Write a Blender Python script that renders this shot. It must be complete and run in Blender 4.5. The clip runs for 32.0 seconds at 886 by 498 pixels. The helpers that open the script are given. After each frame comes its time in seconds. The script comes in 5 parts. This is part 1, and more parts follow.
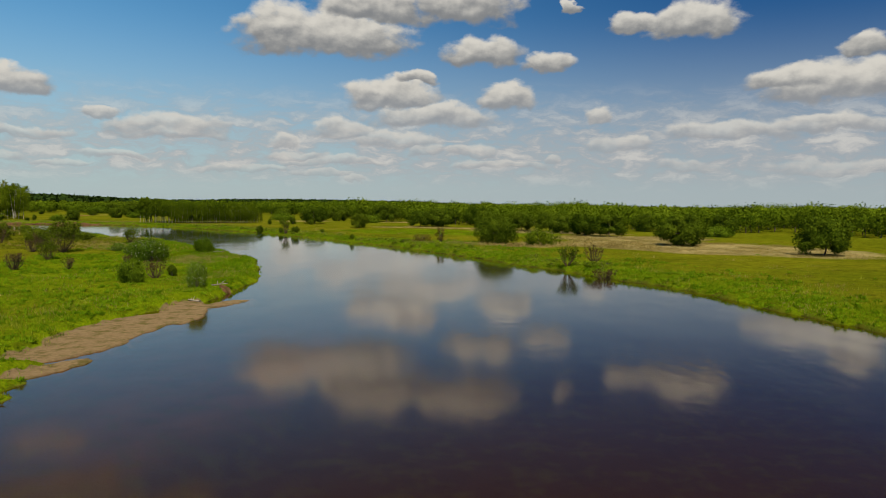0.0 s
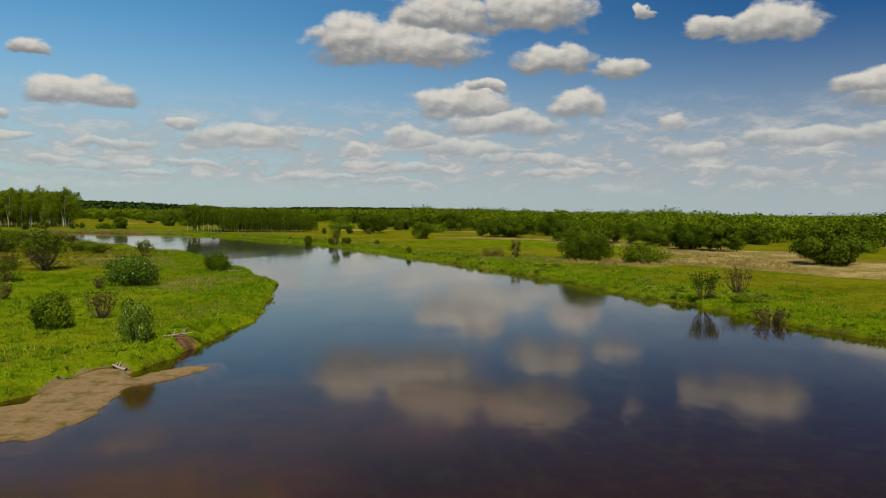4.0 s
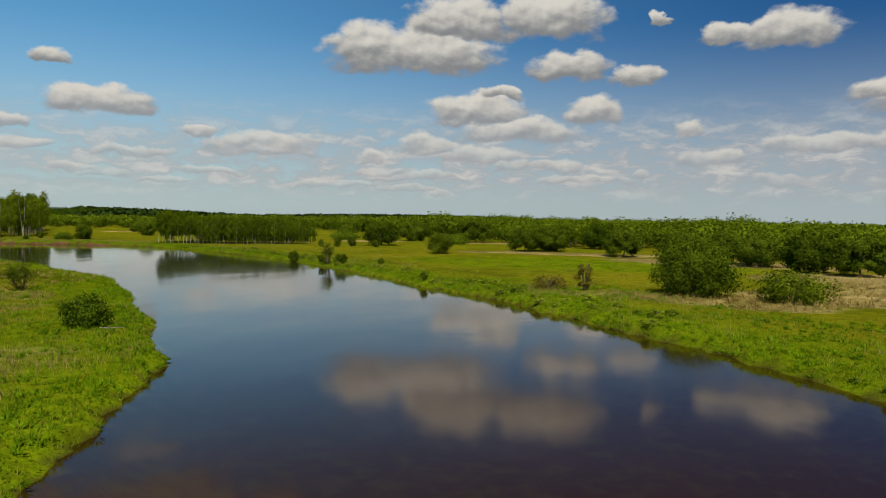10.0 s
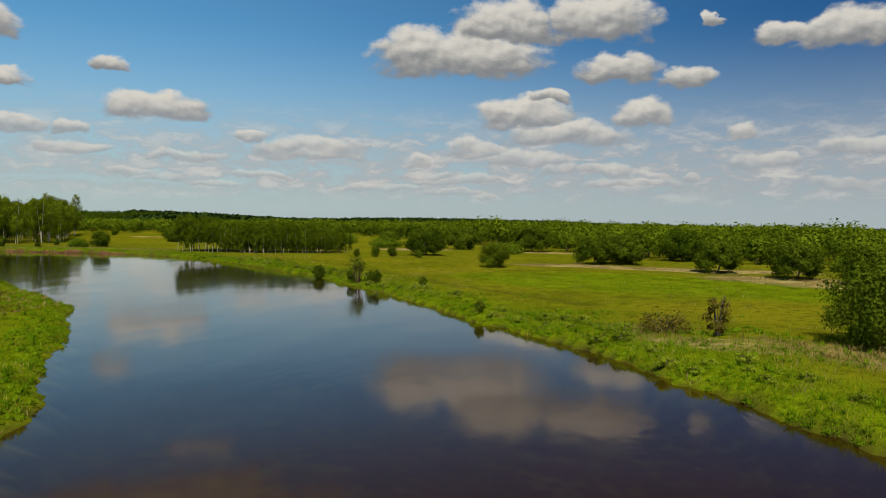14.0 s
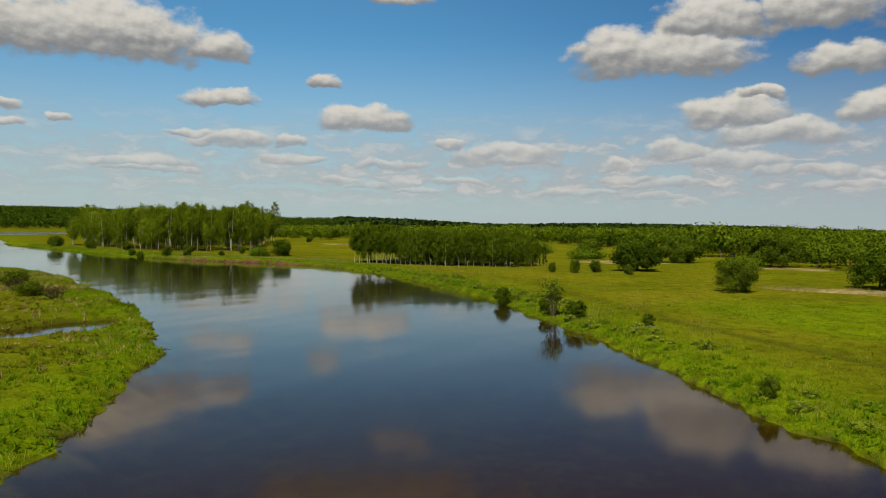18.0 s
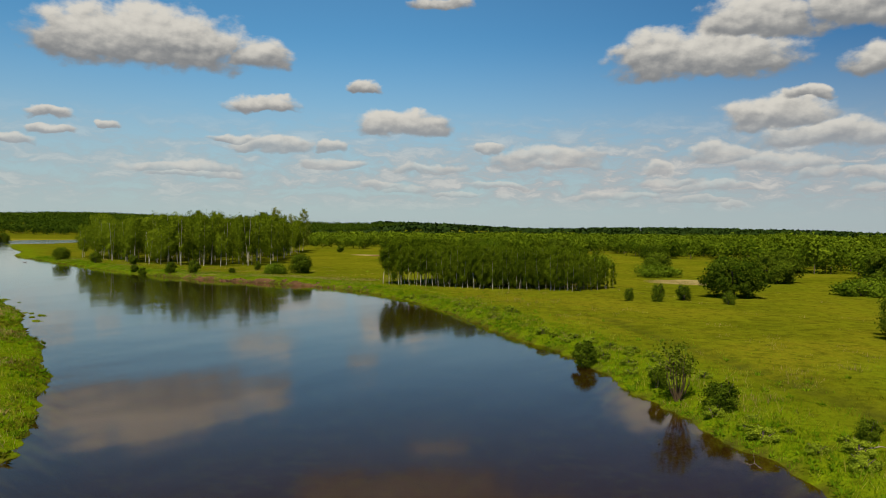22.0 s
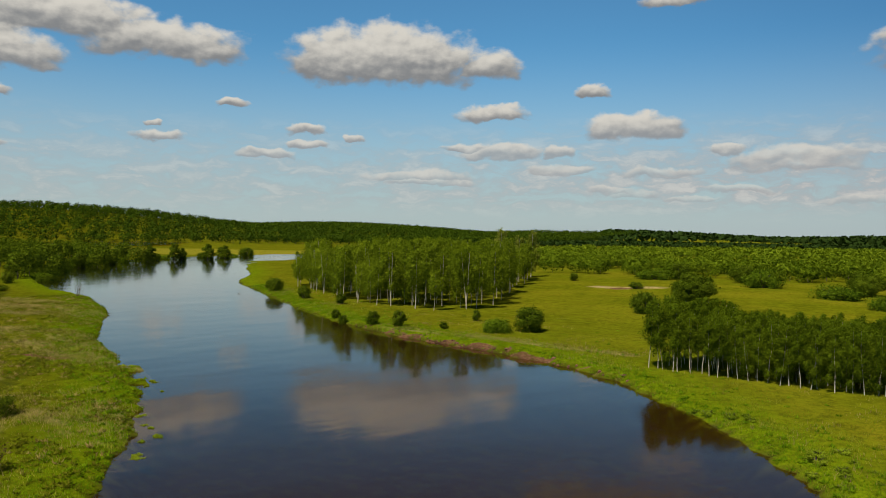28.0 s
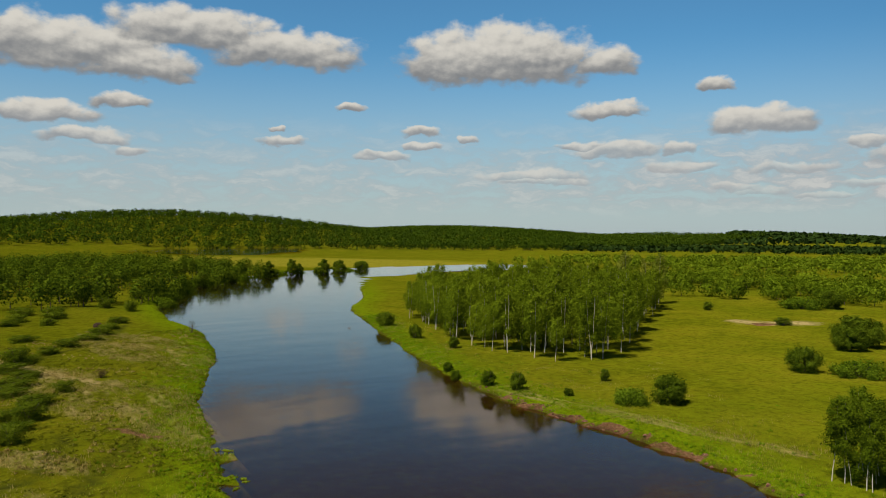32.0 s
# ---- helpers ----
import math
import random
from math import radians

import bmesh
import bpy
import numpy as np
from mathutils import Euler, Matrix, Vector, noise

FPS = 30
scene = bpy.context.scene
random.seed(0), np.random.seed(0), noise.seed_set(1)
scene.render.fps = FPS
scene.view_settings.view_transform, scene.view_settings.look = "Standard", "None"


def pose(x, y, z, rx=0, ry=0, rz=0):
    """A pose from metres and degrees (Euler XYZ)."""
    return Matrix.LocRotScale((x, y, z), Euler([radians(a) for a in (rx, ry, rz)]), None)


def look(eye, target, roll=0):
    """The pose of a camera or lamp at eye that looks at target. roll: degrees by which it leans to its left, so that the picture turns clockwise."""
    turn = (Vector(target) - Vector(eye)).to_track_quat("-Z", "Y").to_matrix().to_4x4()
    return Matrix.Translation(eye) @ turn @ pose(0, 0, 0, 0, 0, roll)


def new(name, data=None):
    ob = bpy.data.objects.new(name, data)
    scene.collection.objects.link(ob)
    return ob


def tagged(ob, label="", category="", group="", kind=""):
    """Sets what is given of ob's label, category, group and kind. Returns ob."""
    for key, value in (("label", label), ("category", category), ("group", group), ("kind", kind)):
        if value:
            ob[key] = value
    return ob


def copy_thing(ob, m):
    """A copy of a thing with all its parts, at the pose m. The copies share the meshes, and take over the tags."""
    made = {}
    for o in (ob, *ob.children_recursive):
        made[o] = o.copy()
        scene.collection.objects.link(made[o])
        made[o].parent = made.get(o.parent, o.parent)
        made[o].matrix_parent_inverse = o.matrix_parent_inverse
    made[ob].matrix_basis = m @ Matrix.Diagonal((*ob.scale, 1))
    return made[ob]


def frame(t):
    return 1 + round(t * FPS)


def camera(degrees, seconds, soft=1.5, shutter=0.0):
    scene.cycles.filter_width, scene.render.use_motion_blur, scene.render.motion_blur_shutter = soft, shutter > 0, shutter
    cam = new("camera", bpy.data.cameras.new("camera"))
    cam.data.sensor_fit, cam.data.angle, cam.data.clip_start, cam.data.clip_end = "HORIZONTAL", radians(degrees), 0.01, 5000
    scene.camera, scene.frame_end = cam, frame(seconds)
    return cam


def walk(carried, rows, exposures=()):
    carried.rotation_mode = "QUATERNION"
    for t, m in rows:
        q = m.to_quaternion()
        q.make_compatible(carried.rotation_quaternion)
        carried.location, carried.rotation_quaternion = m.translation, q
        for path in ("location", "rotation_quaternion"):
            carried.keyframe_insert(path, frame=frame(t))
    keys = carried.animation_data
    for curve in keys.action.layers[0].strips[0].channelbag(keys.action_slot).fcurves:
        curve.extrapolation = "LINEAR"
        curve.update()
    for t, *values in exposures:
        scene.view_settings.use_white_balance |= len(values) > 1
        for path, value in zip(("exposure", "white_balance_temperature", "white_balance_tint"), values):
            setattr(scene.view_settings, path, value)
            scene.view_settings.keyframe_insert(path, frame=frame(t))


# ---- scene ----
EXPOSURE = -0.06

# ---------------------------------------------------------------- camera
cam = camera(62.21, 32.0, 0.9)
# seconds, place in metres, heading left of +y, tilt up, lean to the left
PATH = [
    (0.0, -0.00, -3.88, 9.50, -0.02, -3.69, 0.49), (0.5, 0.03, -0.25, 9.45, 1.70, -3.63, 0.44),
    (1.0, -0.01, 3.38, 9.40, 3.20, -3.58, 0.48), (1.5, -0.09, 7.00, 9.33, 4.04, -3.48, 0.47),
    (2.0, -0.25, 10.62, 9.27, 4.64, -3.40, 0.54), (2.5, -0.45, 14.25, 9.22, 5.02, -3.32, 0.55),
    (3.0, -0.67, 17.88, 9.18, 5.31, -3.21, 0.57), (3.5, -0.95, 21.50, 9.16, 5.37, -3.15, 0.55),
    (5.5, -2.36, 36.00, 9.24, 5.15, -2.87, 0.42), (6.0, -2.86, 39.60, 9.27, 5.07, -2.80, 0.44),
    (6.5, -3.39, 43.19, 9.30, 5.07, -2.77, 0.42), (7.0, -3.88, 46.81, 9.31, 5.20, -2.74, 0.37),
    (7.5, -4.38, 50.52, 9.32, 5.51, -2.69, 0.36), (8.0, -4.94, 54.17, 9.32, 5.72, -2.64, 0.38),
    (8.5, -5.53, 57.77, 9.32, 5.85, -2.63, 0.38), (9.0, -6.08, 61.23, 9.29, 6.08, -2.60, 0.40),
    (9.5, -6.67, 64.60, 9.28, 6.37, -2.60, 0.50), (10.0, -7.26, 67.92, 9.31, 6.54, -2.57, 0.62),
    (10.5, -7.75, 71.22, 9.32, 7.78, -2.53, 0.68), (11.0, -8.29, 74.62, 9.31, 8.86, -2.49, 0.74),
    (11.5, -8.84, 78.01, 9.29, 9.57, -2.47, 0.78), (12.0, -9.41, 81.24, 9.28, 10.32, -2.45, 0.80),
    (12.5, -9.93, 84.26, 9.31, 10.32, -2.44, 0.77), (13.0, -10.54, 87.38, 9.45, 10.27, -2.37, 0.77),
    (13.5, -11.17, 90.58, 9.66, 10.21, -2.35, 0.75), (14.0, -11.87, 93.83, 9.84, 10.17, -2.32, 0.69),
    (14.5, -12.60, 97.05, 9.95, 13.55, -2.29, 0.70), (15.0, -13.37, 100.31, 10.05, 17.36, -2.28, 0.77),
    (15.5, -14.23, 103.70, 10.13, 20.11, -2.28, 0.79), (17.5, -18.84, 117.66, 10.30, 24.21, -2.12, 0.60),
    (18.0, -20.18, 120.95, 10.31, 25.33, -2.06, 0.58), (18.5, -21.60, 124.28, 10.30, 26.67, -1.99, 0.60),
    (19.0, -23.16, 127.55, 10.33, 27.39, -1.94, 0.56), (19.5, -24.84, 130.77, 10.46, 27.45, -1.91, 0.54),
    (20.0, -26.53, 133.96, 10.72, 27.47, -1.87, 0.51), (20.5, -28.20, 137.11, 11.00, 27.43, -1.84, 0.48),
    (21.0, -29.92, 140.14, 11.31, 27.36, -1.83, 0.47), (21.5, -31.69, 143.12, 11.70, 27.26, -1.80, 0.47),
    (22.0, -33.61, 146.13, 12.06, 28.38, -1.76, 0.45), (22.5, -35.46, 149.30, 12.32, 32.42, -1.73, 0.49),
    (23.0, -37.38, 152.41, 12.50, 35.82, -1.70, 0.49), (23.5, -39.38, 155.35, 12.72, 38.29, -1.67, 0.53),
    (24.0, -41.46, 158.23, 13.03, 40.52, -1.62, 0.56), (24.5, -43.75, 161.04, 13.45, 41.66, -1.57, 0.60),
    (25.0, -46.17, 163.75, 13.96, 42.17, -1.54, 0.60), (25.5, -48.61, 166.51, 14.59, 42.72, -1.47, 0.58),
    (27.5, -58.26, 176.43, 17.74, 43.72, -1.41, 0.46), (28.0, -60.44, 178.16, 18.72, 45.94, -1.44, 0.48),
    (28.5, -62.41, 179.83, 19.74, 48.40, -1.47, 0.51), (29.0, -64.19, 181.29, 20.79, 49.50, -1.46, 0.44),
    (29.5, -65.78, 182.49, 21.86, 50.09, -1.46, 0.36), (30.0, -67.23, 183.53, 22.96, 50.52, -1.46, 0.31),
    (30.5, -68.49, 184.48, 24.09, 51.06, -1.46, 0.24), (31.0, -69.67, 185.30, 25.21, 52.15, -1.46, 0.20),
    (31.5, -70.70, 186.00, 26.31, 53.70, -1.46, 0.16), (32.0, -71.56, 186.71, 27.37, 54.81, -1.48, 0.11)]


def flight_pose(x, y, z, heading, tilt, lean):
    h, t = radians(heading), radians(tilt)
    eye = Vector((x, y, z))
    return look(eye, eye + Vector((-math.sin(h) * math.cos(t), math.cos(h) * math.cos(t), math.sin(t))), lean)


walk(cam, [(t, flight_pose(*row)) for t, *row in PATH], [(0.0, EXPOSURE), (32.0, EXPOSURE)])
CLOUDS_HIGH = [(31.5, 20.4, 9.0, 3.0), (22.0, 21.5, 5.0, 2.2), (50.6, 12.7, 7.9, 3.1), (54.4, 12.5, 3.5, 2.3), (42.6, 12.4, 2.8, 1.6), (8.9, 12.1, 7.2, 2.4), (5.5, 14.4, 4.4, 2.3), (-1.4, 14.6, 4.6, 2.3), (12.0, 12.5, 3.7, 2.0), (81.4, 12.2, 6.9, 2.4), (77.1, 11.5, 4.4, 1.6), (73.6, 14.1, 6.9, 2.1), (66.7, 13.1, 6.0, 1.9), (28.6, 16.7, 3.0, 0.7), (84.5, 12.6, 2.8, 2.3)]
CLOUDS_MIDDLE = [(-2.9, 11.1, 3.3, 1.5), (-7.7, 10.3, 2.3, 1.0), (4.1, 7.9, 4.1, 1.7), (2.2, 9.2, 1.9, 0.7), (-4.9, 7.9, 2.3, 1.4), (0.9, 6.4, 5.1, 1.3), (7.4, 5.3, 2.7, 1.1), (-14.1, 13.0, 1.9, 1.0), (-18.4, 12.8, 3.5, 1.8), (-9.4, 14.4, 0.6, 0.6), (-25.4, 8.7, 4.2, 1.1), (-28.1, 8.1, 4.9, 1.9), (-29.7, 10.5, 1.8, 1.1), (-21.1, 5.2, 5.6, 0.9), (-26.9, 5.5, 4.9, 0.8), (-11.7, 6.6, 1.2, 0.8), (31.6, 7.7, 3.9, 1.3), (34.4, 10.3, 1.3, 0.7), (42.1, 8.9, 3.1, 0.8), (41.6, 5.9, 3.3, 0.8), (37.1, 5.9, 1.3, 0.7), (36.9, 4.6, 2.5, 0.6)]
CLOUDS_LOW = [(3.5, 4.6, 3.7, 0.9), (12.0, 4.3, 1.3, 0.7), (1.4, 4.0, 1.6, 0.7), (-2.3, 3.8, 2.2, 0.7), (-8.5, 3.3, 0.8, 0.5), (-18.2, 2.6, 2.2, 0.7), (-13.3, 4.4, 2.8, 0.8), (25.0, 5.9, 1.3, 0.6), (29.6, 4.4, 3.0, 0.5), (47.8, 4.2, 4.2, 0.6), (56.3, 7.5, 1.7, 0.6), (56.5, 6.4, 1.6, 0.5), (52.8, 6.9, 0.7, 0.4), (83.2, 7.9, 3.7, 1.0), (78.1, 9.1, 2.2, 0.7), (80.8, 6.5, 3.2, 0.7), (78.0, 5.6, 1.2, 0.5), (61.9, 9.2, 1.3, 0.5), (67.1, 6.6, 2.0, 0.5), (56.7, 7.5, 1.3, 0.5), (67.4, 7.6, 0.8, 0.4), (44.1, 6.4, 2.2, 0.5)]
CLOUDS_FAR = [(20.3, 5.3, 4.4, 1.0), (29.2, 4.5, 2.8, 0.5), (7.0, 1.6, 0.8, 0.3), (24.3, 3.1, 2.8, 0.4), (14.9, 2.4, 3.7, 0.4), (-28.0, 2.5, 4.2, 0.7), (-18.2, 2.5, 2.3, 0.7), (32.9, 3.1, 2.3, 0.4), (27.6, 2.5, 1.9, 0.3), (6.8, 1.7, 0.8, 0.3), (20.2, 4.9, 4.2, 0.8), (8.5, 3.0, 4.2, 0.5), (59.4, 5.6, 2.3, 0.5), (47.1, 3.8, 3.7, 0.4), (31.6, 2.9, 1.9, 0.4), (11.4, 3.4, 2.8, 0.5), (-4.3, 2.8, 4.2, 0.5), (9.2, 2.0, 2.8, 0.4)]

# ---------------------------------------------------------------- sky and sun
SUN_HEADING, SUN_HEIGHT = 192.0, 55.0     # degrees left of +y, degrees above the horizon


def node(nt, kind, x=0, **inputs):
    n = nt.nodes.new(kind)
    n.location = (x, 0)
    for key, value in inputs.items():
        n.inputs[key.replace("_", " ")].default_value = value
    return n


def math_node(nt, op, a, b=None, c=None, clamp=False):
    n = nt.nodes.new("ShaderNodeMath")
    n.operation, n.use_clamp = op, clamp
    for i, v in enumerate((a, b, c)):
        if v is None:
            continue
        if isinstance(v, (int, float)):
            n.inputs[i].default_value = v
        else:
            nt.links.new(v, n.inputs[i])
    return n.outputs[0]


def vec_node(nt, op, a, b=None, c=None):
    n = nt.nodes.new("ShaderNodeVectorMath")
    n.operation = op
    for i, v in enumerate((a, b, c)):
        if v is None:
            continue
        if isinstance(v, (tuple, list)):
            n.inputs[i].default_value = v
        else:
            nt.links.new(v, n.inputs[i])
    return n.outputs["Value"] if op in ("DOT_PRODUCT", "LENGTH") else n.outputs[0]


def noise_node(nt, vector, scale, detail=4.0, rough=0.55, colour=False):
    n = nt.nodes.new("ShaderNodeTexNoise")
    n.inputs["Scale"].default_value = scale
    n.inputs["Detail"].default_value = detail
    n.inputs["Roughness"].default_value = rough
    if vector is not None:
        nt.links.new(vector, n.inputs["Vector"])
    return n.outputs["Color" if colour else "Fac"]


def map_node(nt, value, a, b, lo=0.0, hi=1.0, smooth=True):
    n = nt.nodes.new("ShaderNodeMapRange")
    n.interpolation_type = "SMOOTHSTEP" if smooth else "LINEAR"
    nt.links.new(value, n.inputs["Value"])
    for key, v in (("From Min", a), ("From Max", b), ("To Min", lo), ("To Max", hi)):
        n.inputs[key].default_value = v
    return n.outputs["Result"]


def mix_colour(nt, fac, a, b, blend="MIX"):
    n = nt.nodes.new("ShaderNodeMix")
    n.data_type, n.blend_type = "RGBA", blend
    for sock, v in ((n.inputs["Factor"], fac), (n.inputs[6], a), (n.inputs[7], b)):
        if isinstance(v, (int, float)):
            sock.default_value = v
        elif isinstance(v, (tuple, list)):
            sock.default_value = (*v, 1.0)
        else:
            nt.links.new(v, sock)
    return n.outputs[2]


def make_sky():
    world = bpy.data.worlds.new("sky")
    scene.world = world
    world.use_nodes = True
    nt = world.node_tree
    nt.nodes.clear()
    sky = nt.nodes.new("ShaderNodeTexSky")
    sky.sky_type, sky.sun_disc = "NISHITA", False
    sky.sun_elevation, sky.sun_rotation = radians(SUN_HEIGHT), radians(-SUN_HEADING)
    sky.altitude, sky.air_density, sky.dust_density, sky.ozone_density = 50, 1.0, 0.6, 1.6
    way = nt.nodes.new("ShaderNodeTexCoord").outputs["Generated"]
    sep = nt.nodes.new("ShaderNodeSeparateXYZ")
    nt.links.new(way, sep.inputs[0])
    x, y, z = sep.outputs
    az = math_node(nt, "MULTIPLY", math_node(nt, "ARCTAN2", math_node(nt, "MULTIPLY", x, -1.0), y), 57.2958)
    el = math_node(nt, "MULTIPLY", math_node(nt, "ARCSINE", z), 57.2958)
    comb = nt.nodes.new("ShaderNodeCombineXYZ")
    nt.links.new(az, comb.inputs[0]), nt.links.new(el, comb.inputs[1])
    place = comb.outputs[0]
    # billows: the outline of each cloud is pushed about at two scales
    tall = vec_node(nt, "MULTIPLY", place, (1.0, 1.5, 1.0))
    push = vec_node(nt, "SUBTRACT", noise_node(nt, tall, 0.40, 5, 0.52, True), (0.5, 0.5, 0.5))
    bent = vec_node(nt, "MULTIPLY_ADD", push, (2.6, 1.5, 0.0), place)
    fine = noise_node(nt, tall, 0.58, 6, 0.50)
    above = noise_node(nt, vec_node(nt, "ADD", tall, (0.30, 0.55, 0.0)), 0.58, 4, 0.48)
    relief = math_node(nt, "SUBTRACT", fine, above)
    density, height = None, None
    for ca, ce, half, rise in CLOUDS_HIGH + CLOUDS_MIDDLE + CLOUDS_LOW + CLOUDS_FAR:
        d = vec_node(nt, "MULTIPLY_ADD", bent, (1 / half, 1 / rise, 0.0), (-ca / half, -ce / rise, 0.0))
        q = math_node(nt, "SUBTRACT", 1.0, vec_node(nt, "DOT_PRODUCT", d, d))
        dy = vec_node(nt, "DOT_PRODUCT", d, (0.0, 1.0, 0.0))
        f = math_node(nt, "MINIMUM", q, math_node(nt, "MULTIPLY_ADD", dy, 2.2, 1.25))
        if density is None:
            density, height = f, dy
            continue
        over = map_node(nt, math_node(nt, "SUBTRACT", f, density), -0.35, 0.35)
        height = math_node(nt, "ADD", math_node(nt, "MULTIPLY", over, dy),
                           math_node(nt, "MULTIPLY", math_node(nt, "SUBTRACT", 1.0, over), height))
        density = math_node(nt, "MAXIMUM", density, f)
    rough = math_node(nt, "MULTIPLY_ADD", fine, 1.5, -0.80)
    solid = map_node(nt, math_node(nt, "ADD", density, rough), -0.18, 0.46)
    # a thin, broken layer that closes up towards the horizon
    flat = vec_node(nt, "MULTIPLY", bent, (0.26, 0.85, 1.0))
    streak = noise_node(nt, flat, 1.15, 8, 0.62)
    band = math_node(nt, "MULTIPLY", map_node(nt, el, 0.5, 3.0), map_node(nt, el, 9.5, 4.0))
    thin = math_node(nt, "MULTIPLY", map_node(nt, streak, 0.33, 0.62), math_node(nt, "MULTIPLY", band, map_node(nt, az, 62.0, 14.0, 0.50, 0.92)))
    # overhead and behind, scattered fair-weather cumulus
    up = math_node(nt, "MAXIMUM", z, 0.05)
    comb2 = nt.nodes.new("ShaderNodeCombineXYZ")
    nt.links.new(math_node(nt, "DIVIDE", x, up), comb2.inputs[0])
    nt.links.new(math_node(nt, "DIVIDE", y, up), comb2.inputs[1])
    puffs = noise_node(nt, comb2.outputs[0], 0.9, 5, 0.55)
    puffs = math_node(nt, "MULTIPLY", map_node(nt, puffs, 0.56, 0.68), map_node(nt, el, 24.0, 32.0))
    # shading: sunlit heads, grey flat bases
    lit = math_node(nt, "ADD", math_node(nt, "MULTIPLY_ADD", height, 0.80, 0.33), math_node(nt, "MULTIPLY", relief, 1.0))
    lit = map_node(nt, lit, -0.05, 0.95)
    base = mix_colour(nt, map_node(nt, el, 3.0, 11.0), LOW_BASE, CLOUD_BASE)
    cloud = mix_colour(nt, lit, base, CLOUD_HEAD)
    tinted = mix_colour(nt, 1.0, sky.outputs[0], SKY_TINT, "MULTIPLY")
    deep = mix_colour(nt, map_node(nt, az, 42.0, -28.0), tinted, mix_colour(nt, 1.0, tinted, (0.20, 0.32, 0.48), "MULTIPLY"))
    deep = mix_colour(nt, map_node(nt, el, 18.0, 42.0), deep, mix_colour(nt, 1.0, deep, (0.36, 0.42, 0.50), "MULTIPLY"))
    haze = mix_colour(nt, map_node(nt, el, 15.0, -1.0, 0.0, 0.85), deep, HAZE)
    colour = mix_colour(nt, thin, haze, mix_colour(nt, map_node(nt, streak, 0.46, 0.68), THIN_SHADE, THIN_CLOUD))
    colour = mix_colour(nt, puffs, colour, CLOUD_HEAD)
    # the lowest clouds sink into the haze
    clear = map_node(nt, el, 1.0, 9.0, 0.38, 1.0)
    colour = mix_colour(nt, math_node(nt, "MULTIPLY", solid, clear), colour, cloud)
    back = nt.nodes.new("ShaderNodeBackground")
    back.inputs["Strength"].default_value = SKY_STRENGTH
    nt.links.new(colour, back.inputs["Color"])
    out = nt.nodes.new("ShaderNodeOutputWorld")
    nt.links.new(back.outputs[0], out.inputs["Surface"])


SKY_STRENGTH = 0.12
SKY_TINT = (0.41, 0.80, 0.94)
HAZE = (3.85, 4.30, 4.38)
CLOUD_HEAD, CLOUD_BASE, THIN_CLOUD = (5.75, 5.5, 4.95), (1.95, 2.02, 2.10), (5.0, 4.9, 4.65)
THIN_SHADE, LOW_BASE = (3.3, 3.35, 3.5), (3.0, 3.05, 3.15)
make_sky()

sun = bpy.data.lights.new("sun", "SUN")
sun.energy, sun.angle, sun.color = 4.8, radians(0.53), (1.0, 0.90, 0.74)
sun_ob = new("sun", sun)
sun_ob.matrix_world = look((0, 0, 300), (300 * math.sin(radians(SUN_HEADING)), -300 * math.cos(radians(SUN_HEADING)),
                                         300 - 300 * math.tan(radians(SUN_HEIGHT))))

# ---------------------------------------------------------------- materials
def material(name):
    m = bpy.data.materials.new(name)
    m.use_nodes = True
    nt = m.node_tree
    nt.nodes.clear()
    return m, nt


def finish(nt, shader):
    out = nt.nodes.new("ShaderNodeOutputMaterial")
    nt.links.new(shader, out.inputs["Surface"])


def principled(nt, colour, rough=0.7, bump=None, bump_strength=0.3, bump_distance=0.05, specular=0.3, soft=1.0):
    p = nt.nodes.new("ShaderNodeBsdfPrincipled")
    if isinstance(colour, tuple):
        p.inputs["Base Color"].default_value = (*colour, 1)
    else:
        nt.links.new(colour, p.inputs["Base Color"])
    if isinstance(rough, float):
        p.inputs["Roughness"].default_value = rough
    else:
        nt.links.new(rough, p.inputs["Roughness"])
    p.inputs["Specular IOR Level"].default_value = specular
    p.inputs["Diffuse Roughness"].default_value = soft
    if bump is not None:
        b = nt.nodes.new("ShaderNodeBump")
        b.inputs["Strength"].default_value, b.inputs["Distance"].default_value = bump_strength, bump_distance
        nt.links.new(bump, b.inputs["Height"])
        nt.links.new(b.outputs[0], p.inputs["Normal"])
    return p.outputs[0]


def world_place(nt):
    return nt.nodes.new("ShaderNodeNewGeometry").outputs["Position"]


def island_random(nt):
    return nt.nodes.new("ShaderNodeNewGeometry").outputs["Random Per Island"]


